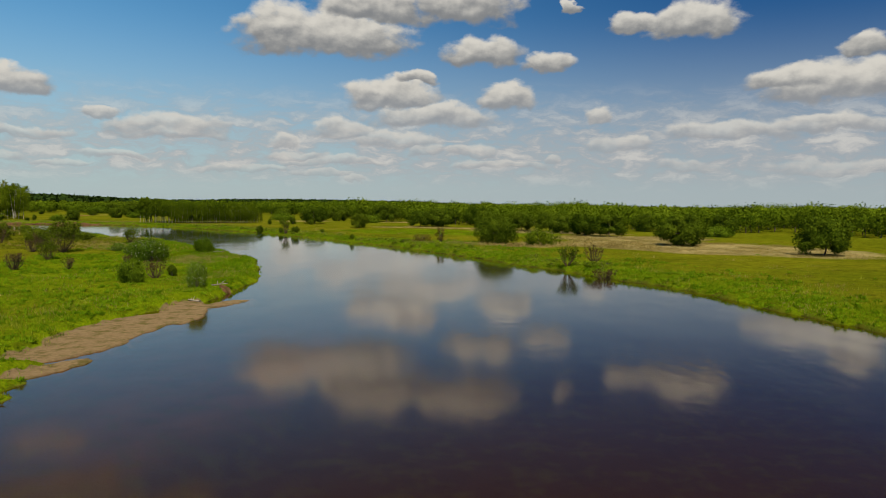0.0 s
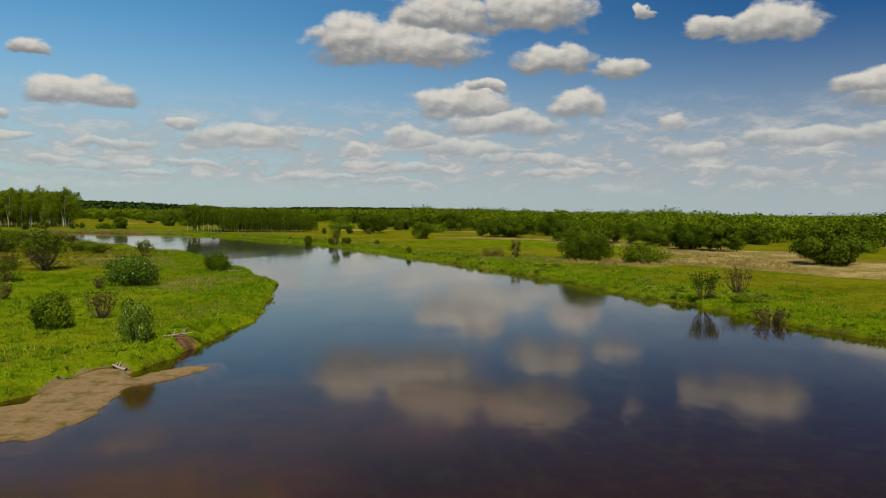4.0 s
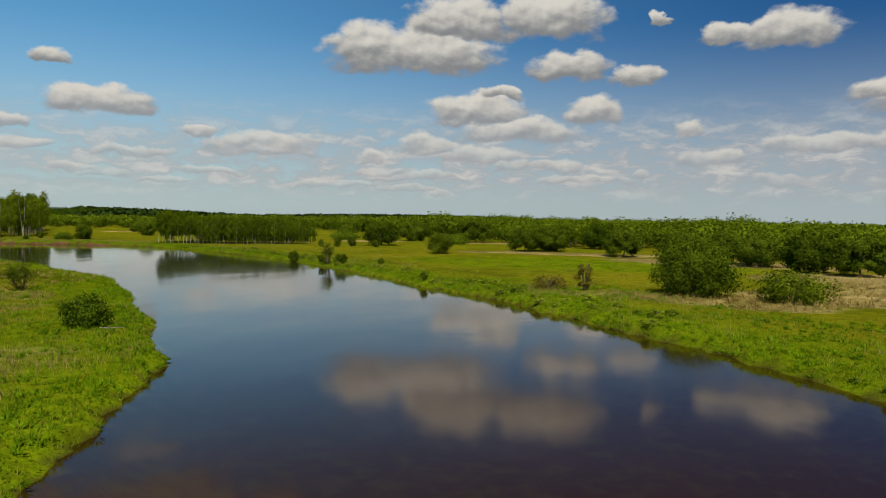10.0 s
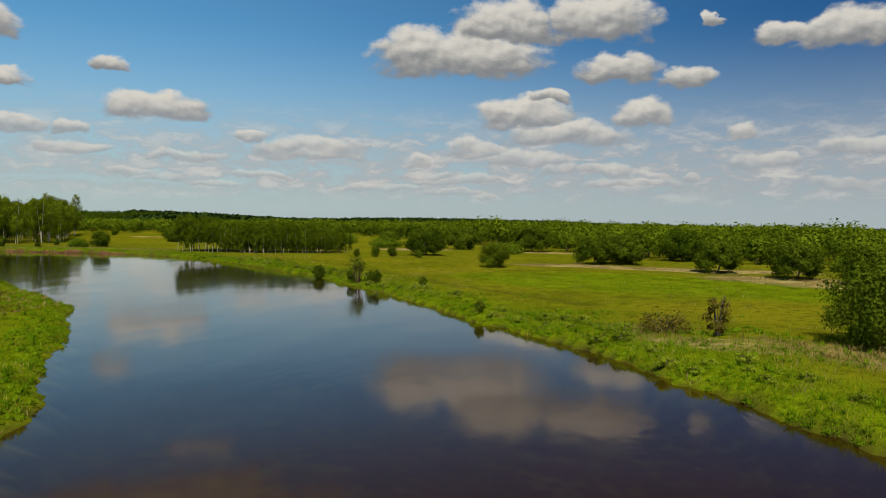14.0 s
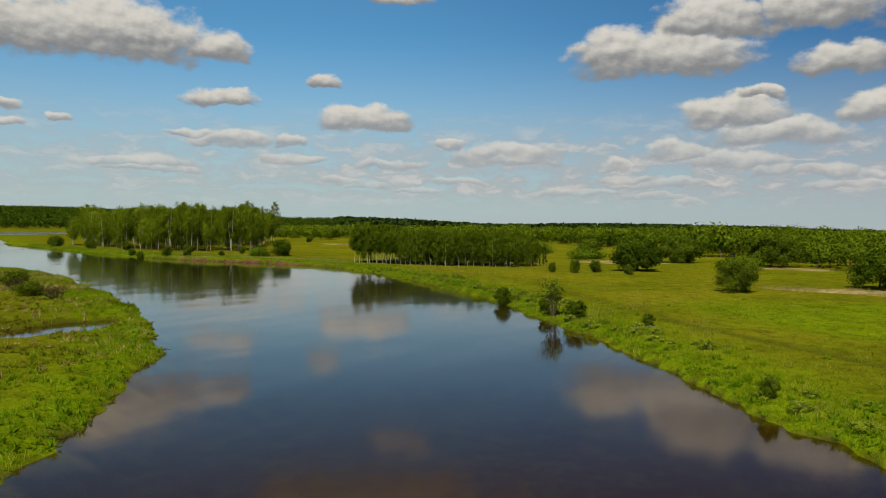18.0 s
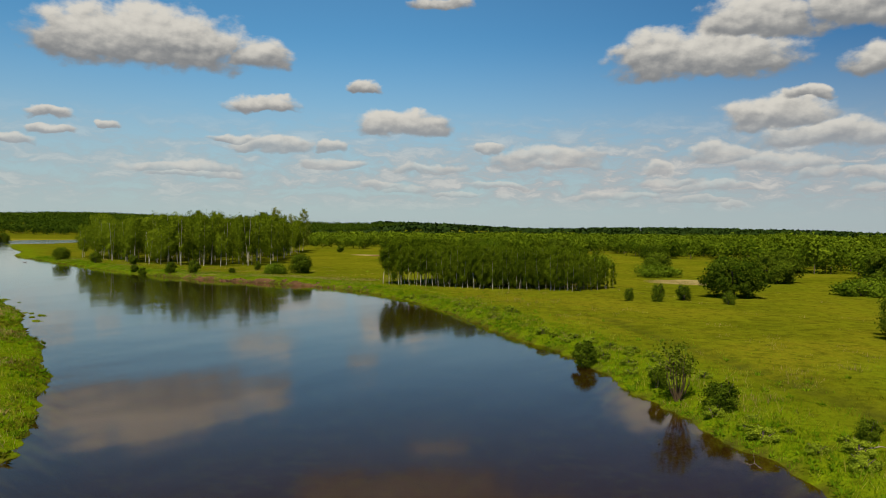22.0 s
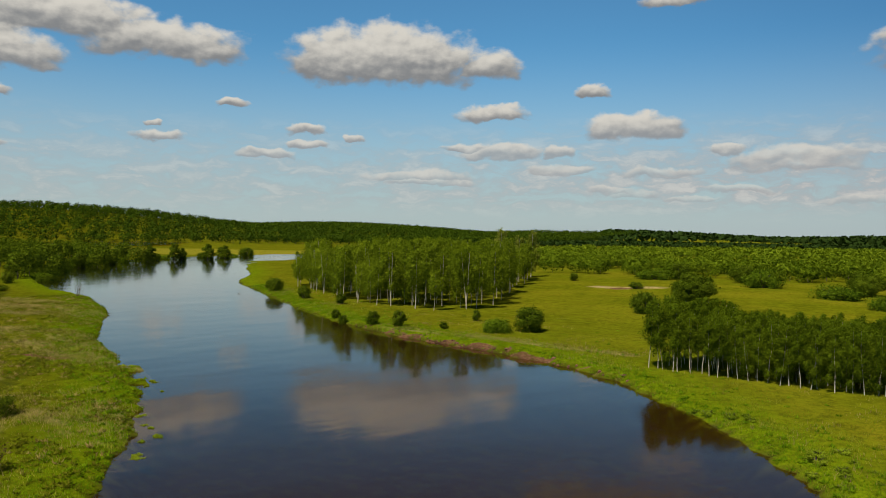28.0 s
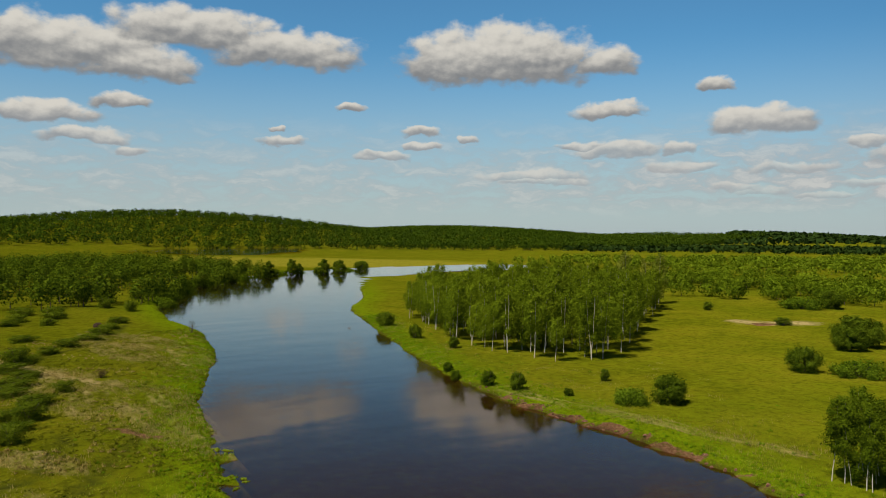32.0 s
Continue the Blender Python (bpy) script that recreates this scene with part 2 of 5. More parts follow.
def foliage(name, dark, light, through_light=0.27, rough=0.8, warm=0.0, mottle=0.6, clump=0.0):
    """Leaves: each clump its own shade, each tree its own tint, light passing through."""
    m, nt = material(name)
    tree = nt.nodes.new("ShaderNodeObjectInfo").outputs["Random"]
    fac = math_node(nt, "ADD", math_node(nt, "MULTIPLY", island_random(nt), mottle), math_node(nt, "MULTIPLY_ADD", tree, 0.25, 0.0))
    big = noise_node(nt, world_place(nt), 0.35, 3)
    fac = math_node(nt, "ADD", fac, math_node(nt, "MULTIPLY_ADD", big, 0.8, -0.4), clamp=True)
    wide = noise_node(nt, world_place(nt), 0.11, 2)
    fac = math_node(nt, "ADD", fac, math_node(nt, "MULTIPLY_ADD", wide, 0.9, -0.45), clamp=True)
    if clump:
        near = noise_node(nt, world_place(nt), 1.5, 3, 0.6)
        fac = math_node(nt, "ADD", fac, math_node(nt, "MULTIPLY_ADD", near, 2 * clump, -clump), clamp=True)
    colour = mix_colour(nt, fac, dark, light)
    if warm:
        hot = map_node(nt, island_random(nt), 0.93, 0.97)
        colour = mix_colour(nt, math_node(nt, "MULTIPLY", hot, warm), colour, (0.5, 0.52, 0.30))
    face = principled(nt, colour, rough, specular=0.0, soft=0.0)
    t = nt.nodes.new("ShaderNodeBsdfTranslucent")
    nt.links.new(mix_colour(nt, 1.0, colour, (1.12, 1.15, 0.7), "MULTIPLY"), t.inputs["Color"])
    mix = nt.nodes.new("ShaderNodeMixShader")
    mix.inputs[0].default_value = through_light
    nt.links.new(face, mix.inputs[1]), nt.links.new(t.outputs[0], mix.inputs[2])
    finish(nt, mix.outputs[0])
    return m


def bark(name, base, marks, mark_from=0.55, stretch=(6.0, 6.0, 1.5)):
    m, nt = material(name)
    co = nt.nodes.new("ShaderNodeTexCoord").outputs["Object"]
    n = noise_node(nt, vec_node(nt, "MULTIPLY", co, stretch), 1.0, 5, 0.65)
    colour = mix_colour(nt, map_node(nt, n, mark_from, mark_from + 0.1), base, marks)
    grime = noise_node(nt, co, 0.8, 3)
    colour = mix_colour(nt, math_node(nt, "MULTIPLY", grime, 0.4), colour, marks)
    finish(nt, principled(nt, colour, 0.85, n, 0.5, 0.03))
    return m


LEAF_WILLOW = foliage("willow_leaves", (0.042, 0.070, 0.004), (0.185, 0.235, 0.014))
LEAF_ELDER = foliage("elder_leaves", (0.038, 0.076, 0.004), (0.205, 0.290, 0.014))
LEAF_FLOWER = foliage("flowering_bush_leaves", (0.056, 0.106, 0.007), (0.189, 0.275, 0.022), warm=0.9)
LEAF_BIRCH = foliage("birch_leaves", (0.054, 0.086, 0.004), (0.250, 0.325, 0.015))
LEAF_HERB = foliage("herb_leaves", (0.100, 0.160, 0.006), (0.380, 0.460, 0.030))
LEAF_GROVE = foliage("young_birch_leaves", (0.034, 0.064, 0.003), (0.165, 0.225, 0.010))
LEAF_OAK = foliage("oak_leaves", (0.028, 0.055, 0.003), (0.155, 0.210, 0.012))
LEAF_POPLAR = foliage("poplar_leaves", (0.112, 0.144, 0.013), (0.275, 0.290, 0.041))
LEAF_WOOD = foliage("wood_leaves", (0.038, 0.072, 0.003), (0.225, 0.298, 0.014))
LEAF_FOREST = foliage("forest_leaves", (0.020, 0.046, 0.004), (0.108, 0.162, 0.010))
LEAF_ALDER = foliage("alder_leaves", (0.030, 0.058, 0.004), (0.165, 0.215, 0.012))
LEAF_DULL = foliage("dull_olive_leaves", (0.085, 0.074, 0.010), (0.240, 0.195, 0.032))
LEAF_RUST = foliage("budding_leaves", (0.070, 0.058, 0.012), (0.150, 0.120, 0.025))
LEAF_PINE = foliage("pine_needles", (0.016, 0.034, 0.007), (0.040, 0.070, 0.012), 0.1)
LEAF_BROWN = foliage("dry_twigs", (0.060, 0.040, 0.014), (0.140, 0.100, 0.034), 0.2)
GRASS_LUSH = foliage("lush_grass_blades", (0.082, 0.172, 0.003), (0.262, 0.410, 0.008), 0.40, mottle=0.3, clump=0.9)
GRASS_HERB = foliage("riverside_herb_leaves", (0.060, 0.135, 0.003), (0.240, 0.375, 0.010), 0.34, mottle=0.35, clump=0.8)
GRASS_SEDGE = foliage("olive_sedge_blades", (0.062, 0.076, 0.004), (0.230, 0.235, 0.018), 0.3, mottle=0.5, clump=0.7)
GRASS_REED = foliage("faded_reed_blades", (0.150, 0.105, 0.026), (0.480, 0.390, 0.130), 0.3, mottle=0.6, clump=0.6)
GRASS_MEADOW = foliage("meadow_grass_blades", (0.140, 0.148, 0.005), (0.265, 0.250, 0.012), 0.4, mottle=0.3, clump=0.7)
GRASS_DRY = foliage("dry_grass_blades", (0.270, 0.215, 0.065), (0.500, 0.400, 0.165), 0.45)
GRASS_WEED = foliage("pale_weed_heads", (0.250, 0.285, 0.025), (0.460, 0.450, 0.065), 0.45)
BARK_BIRCH = bark("birch_bark", (0.62, 0.56, 0.44), (0.05, 0.04, 0.035), 0.60, (3.0, 3.0, 1.2))
BARK_GREY = bark("grey_bark", (0.16, 0.12, 0.085), (0.05, 0.04, 0.03), 0.5)
BARK_TWIG = bark("brown_twigs", (0.12, 0.080, 0.035), (0.05, 0.035, 0.018), 0.5)
BARK_PALE = bark("dead_wood", (0.36, 0.30, 0.22), (0.12, 0.09, 0.06), 0.55)


def make_ground_material():
    """Meadow sod, dry reed stubble, lush bank, bare red earth and wet sand, by the ground's own masks."""
    m, nt = material("meadow_ground")
    pos = world_place(nt)

    def mask(name):
        a = nt.nodes.new("ShaderNodeAttribute")
        a.attribute_name = name
        return a.outputs["Fac"]

    big, mid = noise_node(nt, pos, 0.045, 4, 0.6), noise_node(nt, pos, 0.35, 5, 0.65)
    fine = noise_node(nt, pos, 3.5, 5, 0.7)
    streaky = noise_node(nt, vec_node(nt, "MULTIPLY", pos, (0.25, 1.0, 1.0)), 0.5, 4, 0.6)
    colour = mix_colour(nt, map_node(nt, mid, 0.30, 0.70), (0.082, 0.092, 0.003), (0.150, 0.148, 0.006))
    colour = mix_colour(nt, map_node(nt, big, 0.40, 0.66), colour, (0.182, 0.162, 0.008))
    huge = noise_node(nt, pos, 0.013, 3, 0.5)
    colour = mix_colour(nt, map_node(nt, huge, 0.48, 0.62, 0.0, 0.5), colour, (0.108, 0.128, 0.004))
    colour = mix_colour(nt, map_node(nt, fine, 0.36, 0.70, 0.0, 0.75), colour, (0.062, 0.066, 0.003))
    lush = math_node(nt, "ADD", mask("lush"), math_node(nt, "MULTIPLY_ADD", mid, 0.8, -0.4), clamp=True)
    colour = mix_colour(nt, lush, colour, mix_colour(nt, map_node(nt, fine, 0.3, 0.75), (0.080, 0.125, 0.002), (0.170, 0.228, 0.004)))
    crop = mix_colour(nt, map_node(nt, mid, 0.3, 0.7), (0.17, 0.165, 0.012), (0.25, 0.225, 0.020))
    colour = mix_colour(nt, mask("crop"), colour, crop)
    dry = math_node(nt, "ADD", mask("dry"), math_node(nt, "MULTIPLY_ADD", streaky, 1.1, -0.55), clamp=True)
    straw = mix_colour(nt, map_node(nt, fine, 0.3, 0.75), (0.240, 0.185, 0.062), (0.440, 0.350, 0.150))
    colour = mix_colour(nt, map_node(nt, dry, 0.36, 0.80), colour, straw)
    colour = mix_colour(nt, math_node(nt, "MULTIPLY", mask("furrow"), map_node(nt, mid, 0.25, 0.6)), colour, (0.040, 0.046, 0.006))
    earth = math_node(nt, "ADD", mask("earth"), math_node(nt, "MULTIPLY_ADD", mid, 0.9, -0.45), clamp=True)
    soil = mix_colour(nt, map_node(nt, fine, 0.3, 0.7), (0.085, 0.040, 0.020), (0.21, 0.115, 0.062))
    colour = mix_colour(nt, map_node(nt, earth, 0.35, 0.6), colour, soil)
    sandy = math_node(nt, "ADD", mask("sand"), math_node(nt, "MULTIPLY_ADD", mid, 0.3, -0.15), clamp=True)
    sand = mix_colour(nt, map_node(nt, fine, 0.3, 0.7), (0.165, 0.113, 0.056), (0.205, 0.144, 0.074))
    colour = mix_colour(nt, map_node(nt, sandy, 0.35, 0.6), colour, sand)
    colour = mix_colour(nt, mask("bed"), colour, mix_colour(nt, mid, (0.020, 0.012, 0.007), (0.045, 0.026, 0.014)))
    colour = mix_colour(nt, math_node(nt, "MULTIPLY", mask("shallow"), map_node(nt, mid, 0.25, 0.7, 0.35, 0.8)), colour, (0.105, 0.062, 0.022))
    clump = noise_node(nt, pos, 0.85, 5, 0.68)
    colour = mix_colour(nt, map_node(nt, clump, 0.46, 0.66, 0.0, 0.62), colour, (0.048, 0.054, 0.003))
    height = math_node(nt, "ADD", math_node(nt, "MULTIPLY", fine, 0.35), math_node(nt, "ADD", mid, math_node(nt, "MULTIPLY", clump, 0.7)))
    finish(nt, principled(nt, colour, 0.95, height, 0.8, 0.30, 0.0))
    return m


def make_water_material():
    """Brown river water: a mirror by Fresnel over a murky body that lets the shallows show."""
    m, nt = material("river_water")
    pos = world_place(nt)
    flow = vec_node(nt, "MULTIPLY", pos, (1.0, 0.45, 1.0))
    swell = noise_node(nt, flow, 0.13, 2, 0.4)
    ripple = noise_node(nt, flow, 1.3, 2, 0.5)
    gusts = map_node(nt, noise_node(nt, pos, 0.028, 3, 0.5), 0.46, 0.66)
    wave = math_node(nt, "ADD", math_node(nt, "MULTIPLY", swell, 0.38),
                     math_node(nt, "MULTIPLY", ripple, math_node(nt, "MULTIPLY_ADD", gusts, 0.060, 0.016)))
    b = nt.nodes.new("ShaderNodeBump")
    b.inputs["Strength"].default_value, b.inputs["Distance"].default_value = 0.15, 1.0
    nt.links.new(wave, b.inputs["Height"])
    gloss = nt.nodes.new("ShaderNodeBsdfGlossy")
    gloss.inputs["Roughness"].default_value = 0.075
    gloss.inputs["Color"].default_value = (0.95, 0.90, 0.83, 1)
    body = nt.nodes.new("ShaderNodeBsdfDiffuse")
    body.inputs["Color"].default_value = (0.040, 0.018, 0.007, 1)
    clear = nt.nodes.new("ShaderNodeBsdfTransparent")
    clear.inputs["Color"].default_value = (0.78, 0.60, 0.36, 1)
    under = nt.nodes.new("ShaderNodeMixShader")
    under.inputs[0].default_value = 0.78
    nt.links.new(body.outputs[0], under.inputs[1]), nt.links.new(clear.outputs[0], under.inputs[2])
    fres = nt.nodes.new("ShaderNodeFresnel")
    fres.inputs["IOR"].default_value = 1.333
    for n in (gloss, fres):
        nt.links.new(b.outputs[0], n.inputs["Normal"])
    mix = nt.nodes.new("ShaderNodeMixShader")
    nt.links.new(math_node(nt, "MULTIPLY_ADD", fres.outputs[0], 1.5, -0.090, clamp=True), mix.inputs[0])
    nt.links.new(under.outputs[0], mix.inputs[1]), nt.links.new(gloss.outputs[0], mix.inputs[2])
    finish(nt, mix.outputs[0])
    return m


GROUND, WATER = make_ground_material(), make_water_material()



def stone_like(name, a, b, rough=0.9, scale=3.0):
    m, nt = material(name)
    n = noise_node(nt, world_place(nt), scale, 5, 0.65)
    finish(nt, principled(nt, mix_colour(nt, map_node(nt, n, 0.3, 0.7), a, b), rough, n, 0.6, 0.05, 0.1))
    return m


OLD_HAY = stone_like("old_hay", (0.035, 0.022, 0.012), (0.085, 0.055, 0.030))
RED_EARTH = stone_like("red_bank_earth", (0.08, 0.038, 0.022), (0.22, 0.12, 0.07), 0.95, 1.6)

# ---------------------------------------------------------------- mesh helpers
def quick_mesh(name, verts, faces, mat, smooth=False, normals=None):
    """A mesh from arrays: verts n x 3, faces m x 3 or m x 4."""
    verts, faces = np.asarray(verts, np.float32), np.asarray(faces, np.int32)
    me = bpy.data.meshes.new(name)
    side = faces.shape[1]
    me.vertices.add(len(verts))
    me.vertices.foreach_set("co", verts.ravel())
    me.loops.add(faces.size)
    me.loops.foreach_set("vertex_index", faces.ravel())
    me.polygons.add(len(faces))
    me.polygons.foreach_set("loop_start", np.arange(0, faces.size, side, dtype=np.int32))
    me.materials.append(mat)
    me.update(calc_edges=True)
    if smooth:
        me.polygons.foreach_set("use_smooth", np.ones(len(faces), bool))
    if normals is not None:
        me.polygons.foreach_set("use_smooth", np.ones(len(faces), bool))
        me.normals_split_custom_set_from_vertices(np.asarray(normals, np.float32))
    return me


def part(name, me, parent, label=""):
    ob = new(name, me)
    ob.parent = parent
    return tagged(ob, label)


def thing(name, label, category, group=""):
    return tagged(new(name), label, category, group)


def tube(path, radii, sides=7):
    """A bent, tapering limb along a path of points."""
    path = np.asarray(path, float)
    rings, ring = [], np.linspace(0, 2 * np.pi, sides, endpoint=False)
    for i, p in enumerate(path):
        d = path[min(i + 1, len(path) - 1)] - path[max(i - 1, 0)]
        d = d / (np.linalg.norm(d) + 1e-9)
        a = np.cross(d, (0.31, 0.95, 0.05))
        a /= np.linalg.norm(a) + 1e-9
        b = np.cross(d, a)
        rings.append(p + radii[i] * (np.cos(ring)[:, None] * a + np.sin(ring)[:, None] * b))
    verts = np.concatenate(rings)
    faces = [(i * sides + j, i * sides + (j + 1) % sides, (i + 1) * sides + (j + 1) % sides, (i + 1) * sides + j)
             for i in range(len(path) - 1) for j in range(sides)]
    return verts, np.array(faces)


def joined(pieces):
    verts, faces, base = [], [], 0
    for v, f in pieces:
        verts.append(v)
        faces.append(np.asarray(f) + base)
        base += len(v)
    return np.concatenate(verts), np.concatenate(faces)


def leaves(centres, outward, size, rng, spread=0.9, flatness=0.0, soften=0.95):
    """One pointed leaf spray at each centre, turned at random but facing outwards on the whole."""
    n = len(centres)
    normal = outward + rng.normal(0, spread, (n, 3))
    normal[:, 2] += flatness
    normal /= np.linalg.norm(normal, axis=1, keepdims=True) + 1e-9
    other = rng.normal(0, 1, (n, 3))
    a = np.cross(normal, other)
    a /= np.linalg.norm(a, axis=1, keepdims=True) + 1e-9
    b = np.cross(normal, a)
    s = size * rng.uniform(0.55, 1.3, (n, 1))
    k = rng.uniform(0.55, 1.0, (n, 1))
    corners = np.stack([centres - a * s * 0.62, centres + a * s * 0.38 - b * s * 0.5 * k, centres + a * s * 0.38 + b * s * 0.5 * k], 1)
    soft = outward + soften * normal + (0, 0, 0.25) + rng.normal(0, 0.18, (n, 3))
    soft /= np.linalg.norm(soft, axis=1, keepdims=True) + 1e-9
    return corners.reshape(-1, 3), np.arange(3 * n).reshape(-1, 3), np.repeat(soft, 3, 0)


def lobes(rng, count, radius, height, low, puff):
    """Centres and radii of the boughs that make up a crown, from low to height."""
    out = []
    for i in range(count):
        u = (i + 0.5) / count
        z = low + (height - low) * (0.15 + 0.8 * u)
        belly = math.sin(math.pi * min(max(0.18 + 0.72 * u, 0), 1)) ** 0.7
        ang, r = i * 2.399 + rng.uniform(-0.5, 0.5), radius * belly * rng.uniform(0.40, 0.95)
        out.append((r * math.cos(ang), r * math.sin(ang), z + rng.normal(0, 0.04) * height, puff * rng.uniform(0.6, 1.2) * (0.55 + 0.45 * belly)))
    return out


def crown_mesh(name, balls, per_ball, size, mat, rng, squash=0.85, fill=0.35, flatness=0.35):
    """Boughs of fine sprays outside, and a core of larger ones that closes the crown."""
    centres, outward, sizes = [], [], []
    core = per_ball // 10
    for x, y, z, r in balls:
        d = rng.normal(0, 1, (per_ball + core, 3))
        d /= np.linalg.norm(d, axis=1, keepdims=True)
        far = r * (1 - fill * rng.uniform(0, 1, (per_ball + core, 1)) ** 2) * rng.uniform(0.62, 1.32, (per_ball + core, 1))
        far[:core] = r * rng.uniform(0.2, 0.72, (core, 1))
        centres.append(np.array([x, y, z]) + d * far * (1, 1, squash))
        outward.append(d)
        big = np.ones((per_ball + core, 1))
        big[:core] = 1.7
        sizes.append(big)
    centres, outward, sizes = np.concatenate(centres), np.concatenate(outward), np.concatenate(sizes)
    whole = (centres - centres.mean(0)) / (np.abs(centres - centres.mean(0)).max(0) + 0.1)
    outward = outward + 0.8 * whole
    outward /= np.linalg.norm(outward, axis=1, keepdims=True) + 1e-9
    keep = centres[:, 2] > 0.05
    v, f, soft = leaves(centres[keep], outward[keep], size * sizes[keep], rng, 0.7, flatness)
    return quick_mesh(name, v, f, mat, normals=soft)


def stem_path(rng, height, lean=0.3, wobble=0.12, steps=6):
    ang = rng.uniform(0, 2 * np.pi)
    zs = np.linspace(-0.15, height, steps)
    off = np.cumsum(rng.normal(0, wobble, (steps, 2)), 0)
    off -= off[0]
    lean_xy = np.outer(zs / height, (math.cos(ang), math.sin(ang))) * lean
    return np.column_stack([off + lean_xy, zs])


def round_tree(name, label, category, height, radius, leaf_mat, seed, balls=16, per_ball=150, size=0.42, clear=0.18, trunk=0.16):
    """A broad tree: one trunk that forks into limbs, and a crown of leafy boughs."""
    rng = np.random.default_rng(seed)
    ob = thing(name, label, category)
    path = stem_path(rng, height * 0.62, radius * 0.15)
    bole = part("trunk", quick_mesh("trunk", *tube(path, np.linspace(trunk, trunk * 0.4, len(path)), 8), BARK_GREY, True), ob)
    crown = lobes(rng, balls, radius, height * 0.97 - radius * 0.2, height * clear, radius * (0.42 if balls < 20 else 0.33))
    for x, y, z, r in crown[2:balls:max(1, balls // 6)]:
        start = path[2] + (path[4] - path[2]) * rng.uniform(0, 1)
        mid = (start + (x, y, z)) / 2 + rng.normal(0, 0.15, 3) - (0, 0, 0.2)
        part("limb", quick_mesh("limb", *tube([start, mid, (x, y, z)], [trunk * 0.5, trunk * 0.33, trunk * 0.12], 6), BARK_GREY, True), bole)
    part("crown", crown_mesh("crown", crown, per_ball, size, leaf_mat, rng), ob)
    return ob


def bush(name, label, category, height, radius, leaf_mat, seed, stems=7, balls=12, per_ball=120, size=0.28, open_top=0.0):
    """A many-stemmed shrub: stems that fan out from the foot, and boughs down to the ground."""
    rng = np.random.default_rng(seed)
    ob = thing(name, label, category)
    for i in range(stems):
        a, r = i * 2.399, radius * rng.uniform(0.3, 0.75)
        top = np.array([r * math.cos(a), r * math.sin(a), height * rng.uniform(0.7, 0.95 + open_top)])
        path = [(0.1 * math.cos(a), 0.1 * math.sin(a), -0.15), top * (0.45, 0.45, 0.5) + rng.normal(0, 0.06, 3), top]
        part("stem", quick_mesh("stem", *tube(path, [0.055, 0.04, 0.012], 5), BARK_GREY, True), ob)
    crown = lobes(rng, balls, radius * 0.85, height * 0.92 - radius * 0.1, 0.0, radius * 0.42)
    part("crown", crown_mesh("crown", crown, per_ball, size, leaf_mat, rng, 0.9, 0.45), ob)
    return ob


def birch(name, label, category, height, radius, leaf_mat, seed, clear=0.3, per_ball=42, size=0.36, trunk=0.09, twin=False):
    """A slim pale trunk and a narrow, hanging crown."""
    rng = np.random.default_rng(seed)
    ob = thing(name, label, category)
    for k in range(2 if twin else 1):
        path = stem_path(rng, height * 0.93, height * rng.uniform(0.02, 0.09) * (1 + k), 0.07, 7)
        bole = part("trunk", quick_mesh("trunk", *tube(path, np.linspace(trunk, trunk * 0.2, 7), 7), BARK_BIRCH, True), ob, "white birch trunk")
    n = int(9 + height * 0.5)
    balls = []
    for i in range(n):
        u = (i + 0.5) / n
        z = height * (clear + (0.97 - clear) * u)
        wide = radius * (0.55 + 0.75 * math.sin(math.pi * min(1.0, 0.12 + u * 0.83))) * 0.62
        a = i * 2.399 + rng.uniform(-0.4, 0.4)
        p = path[min(6, int(z / height * 6.5))]
        out = wide * rng.uniform(0.45, 1.0)
        balls.append((p[0] + out * math.cos(a), p[1] + out * math.sin(a), z, wide * rng.uniform(0.42, 0.85) + 0.12))
    for x, y, z, r in balls[1::4]:
        p = path[min(5, int(z / height * 6))]
        part("limb", quick_mesh("limb", *tube([p * (1, 1, 0) + (0, 0, z - 0.9), ((p[0] + x) / 2, (p[1] + y) / 2, z - 0.3), (x, y, z)],
                                              [trunk * 0.35, trunk * 0.22, 0.01], 5), BARK_GREY, True), bole)
    part("crown", crown_mesh("crown", balls, per_ball, size, leaf_mat, rng, 1.25, 0.5, 0.1), ob)
    return ob


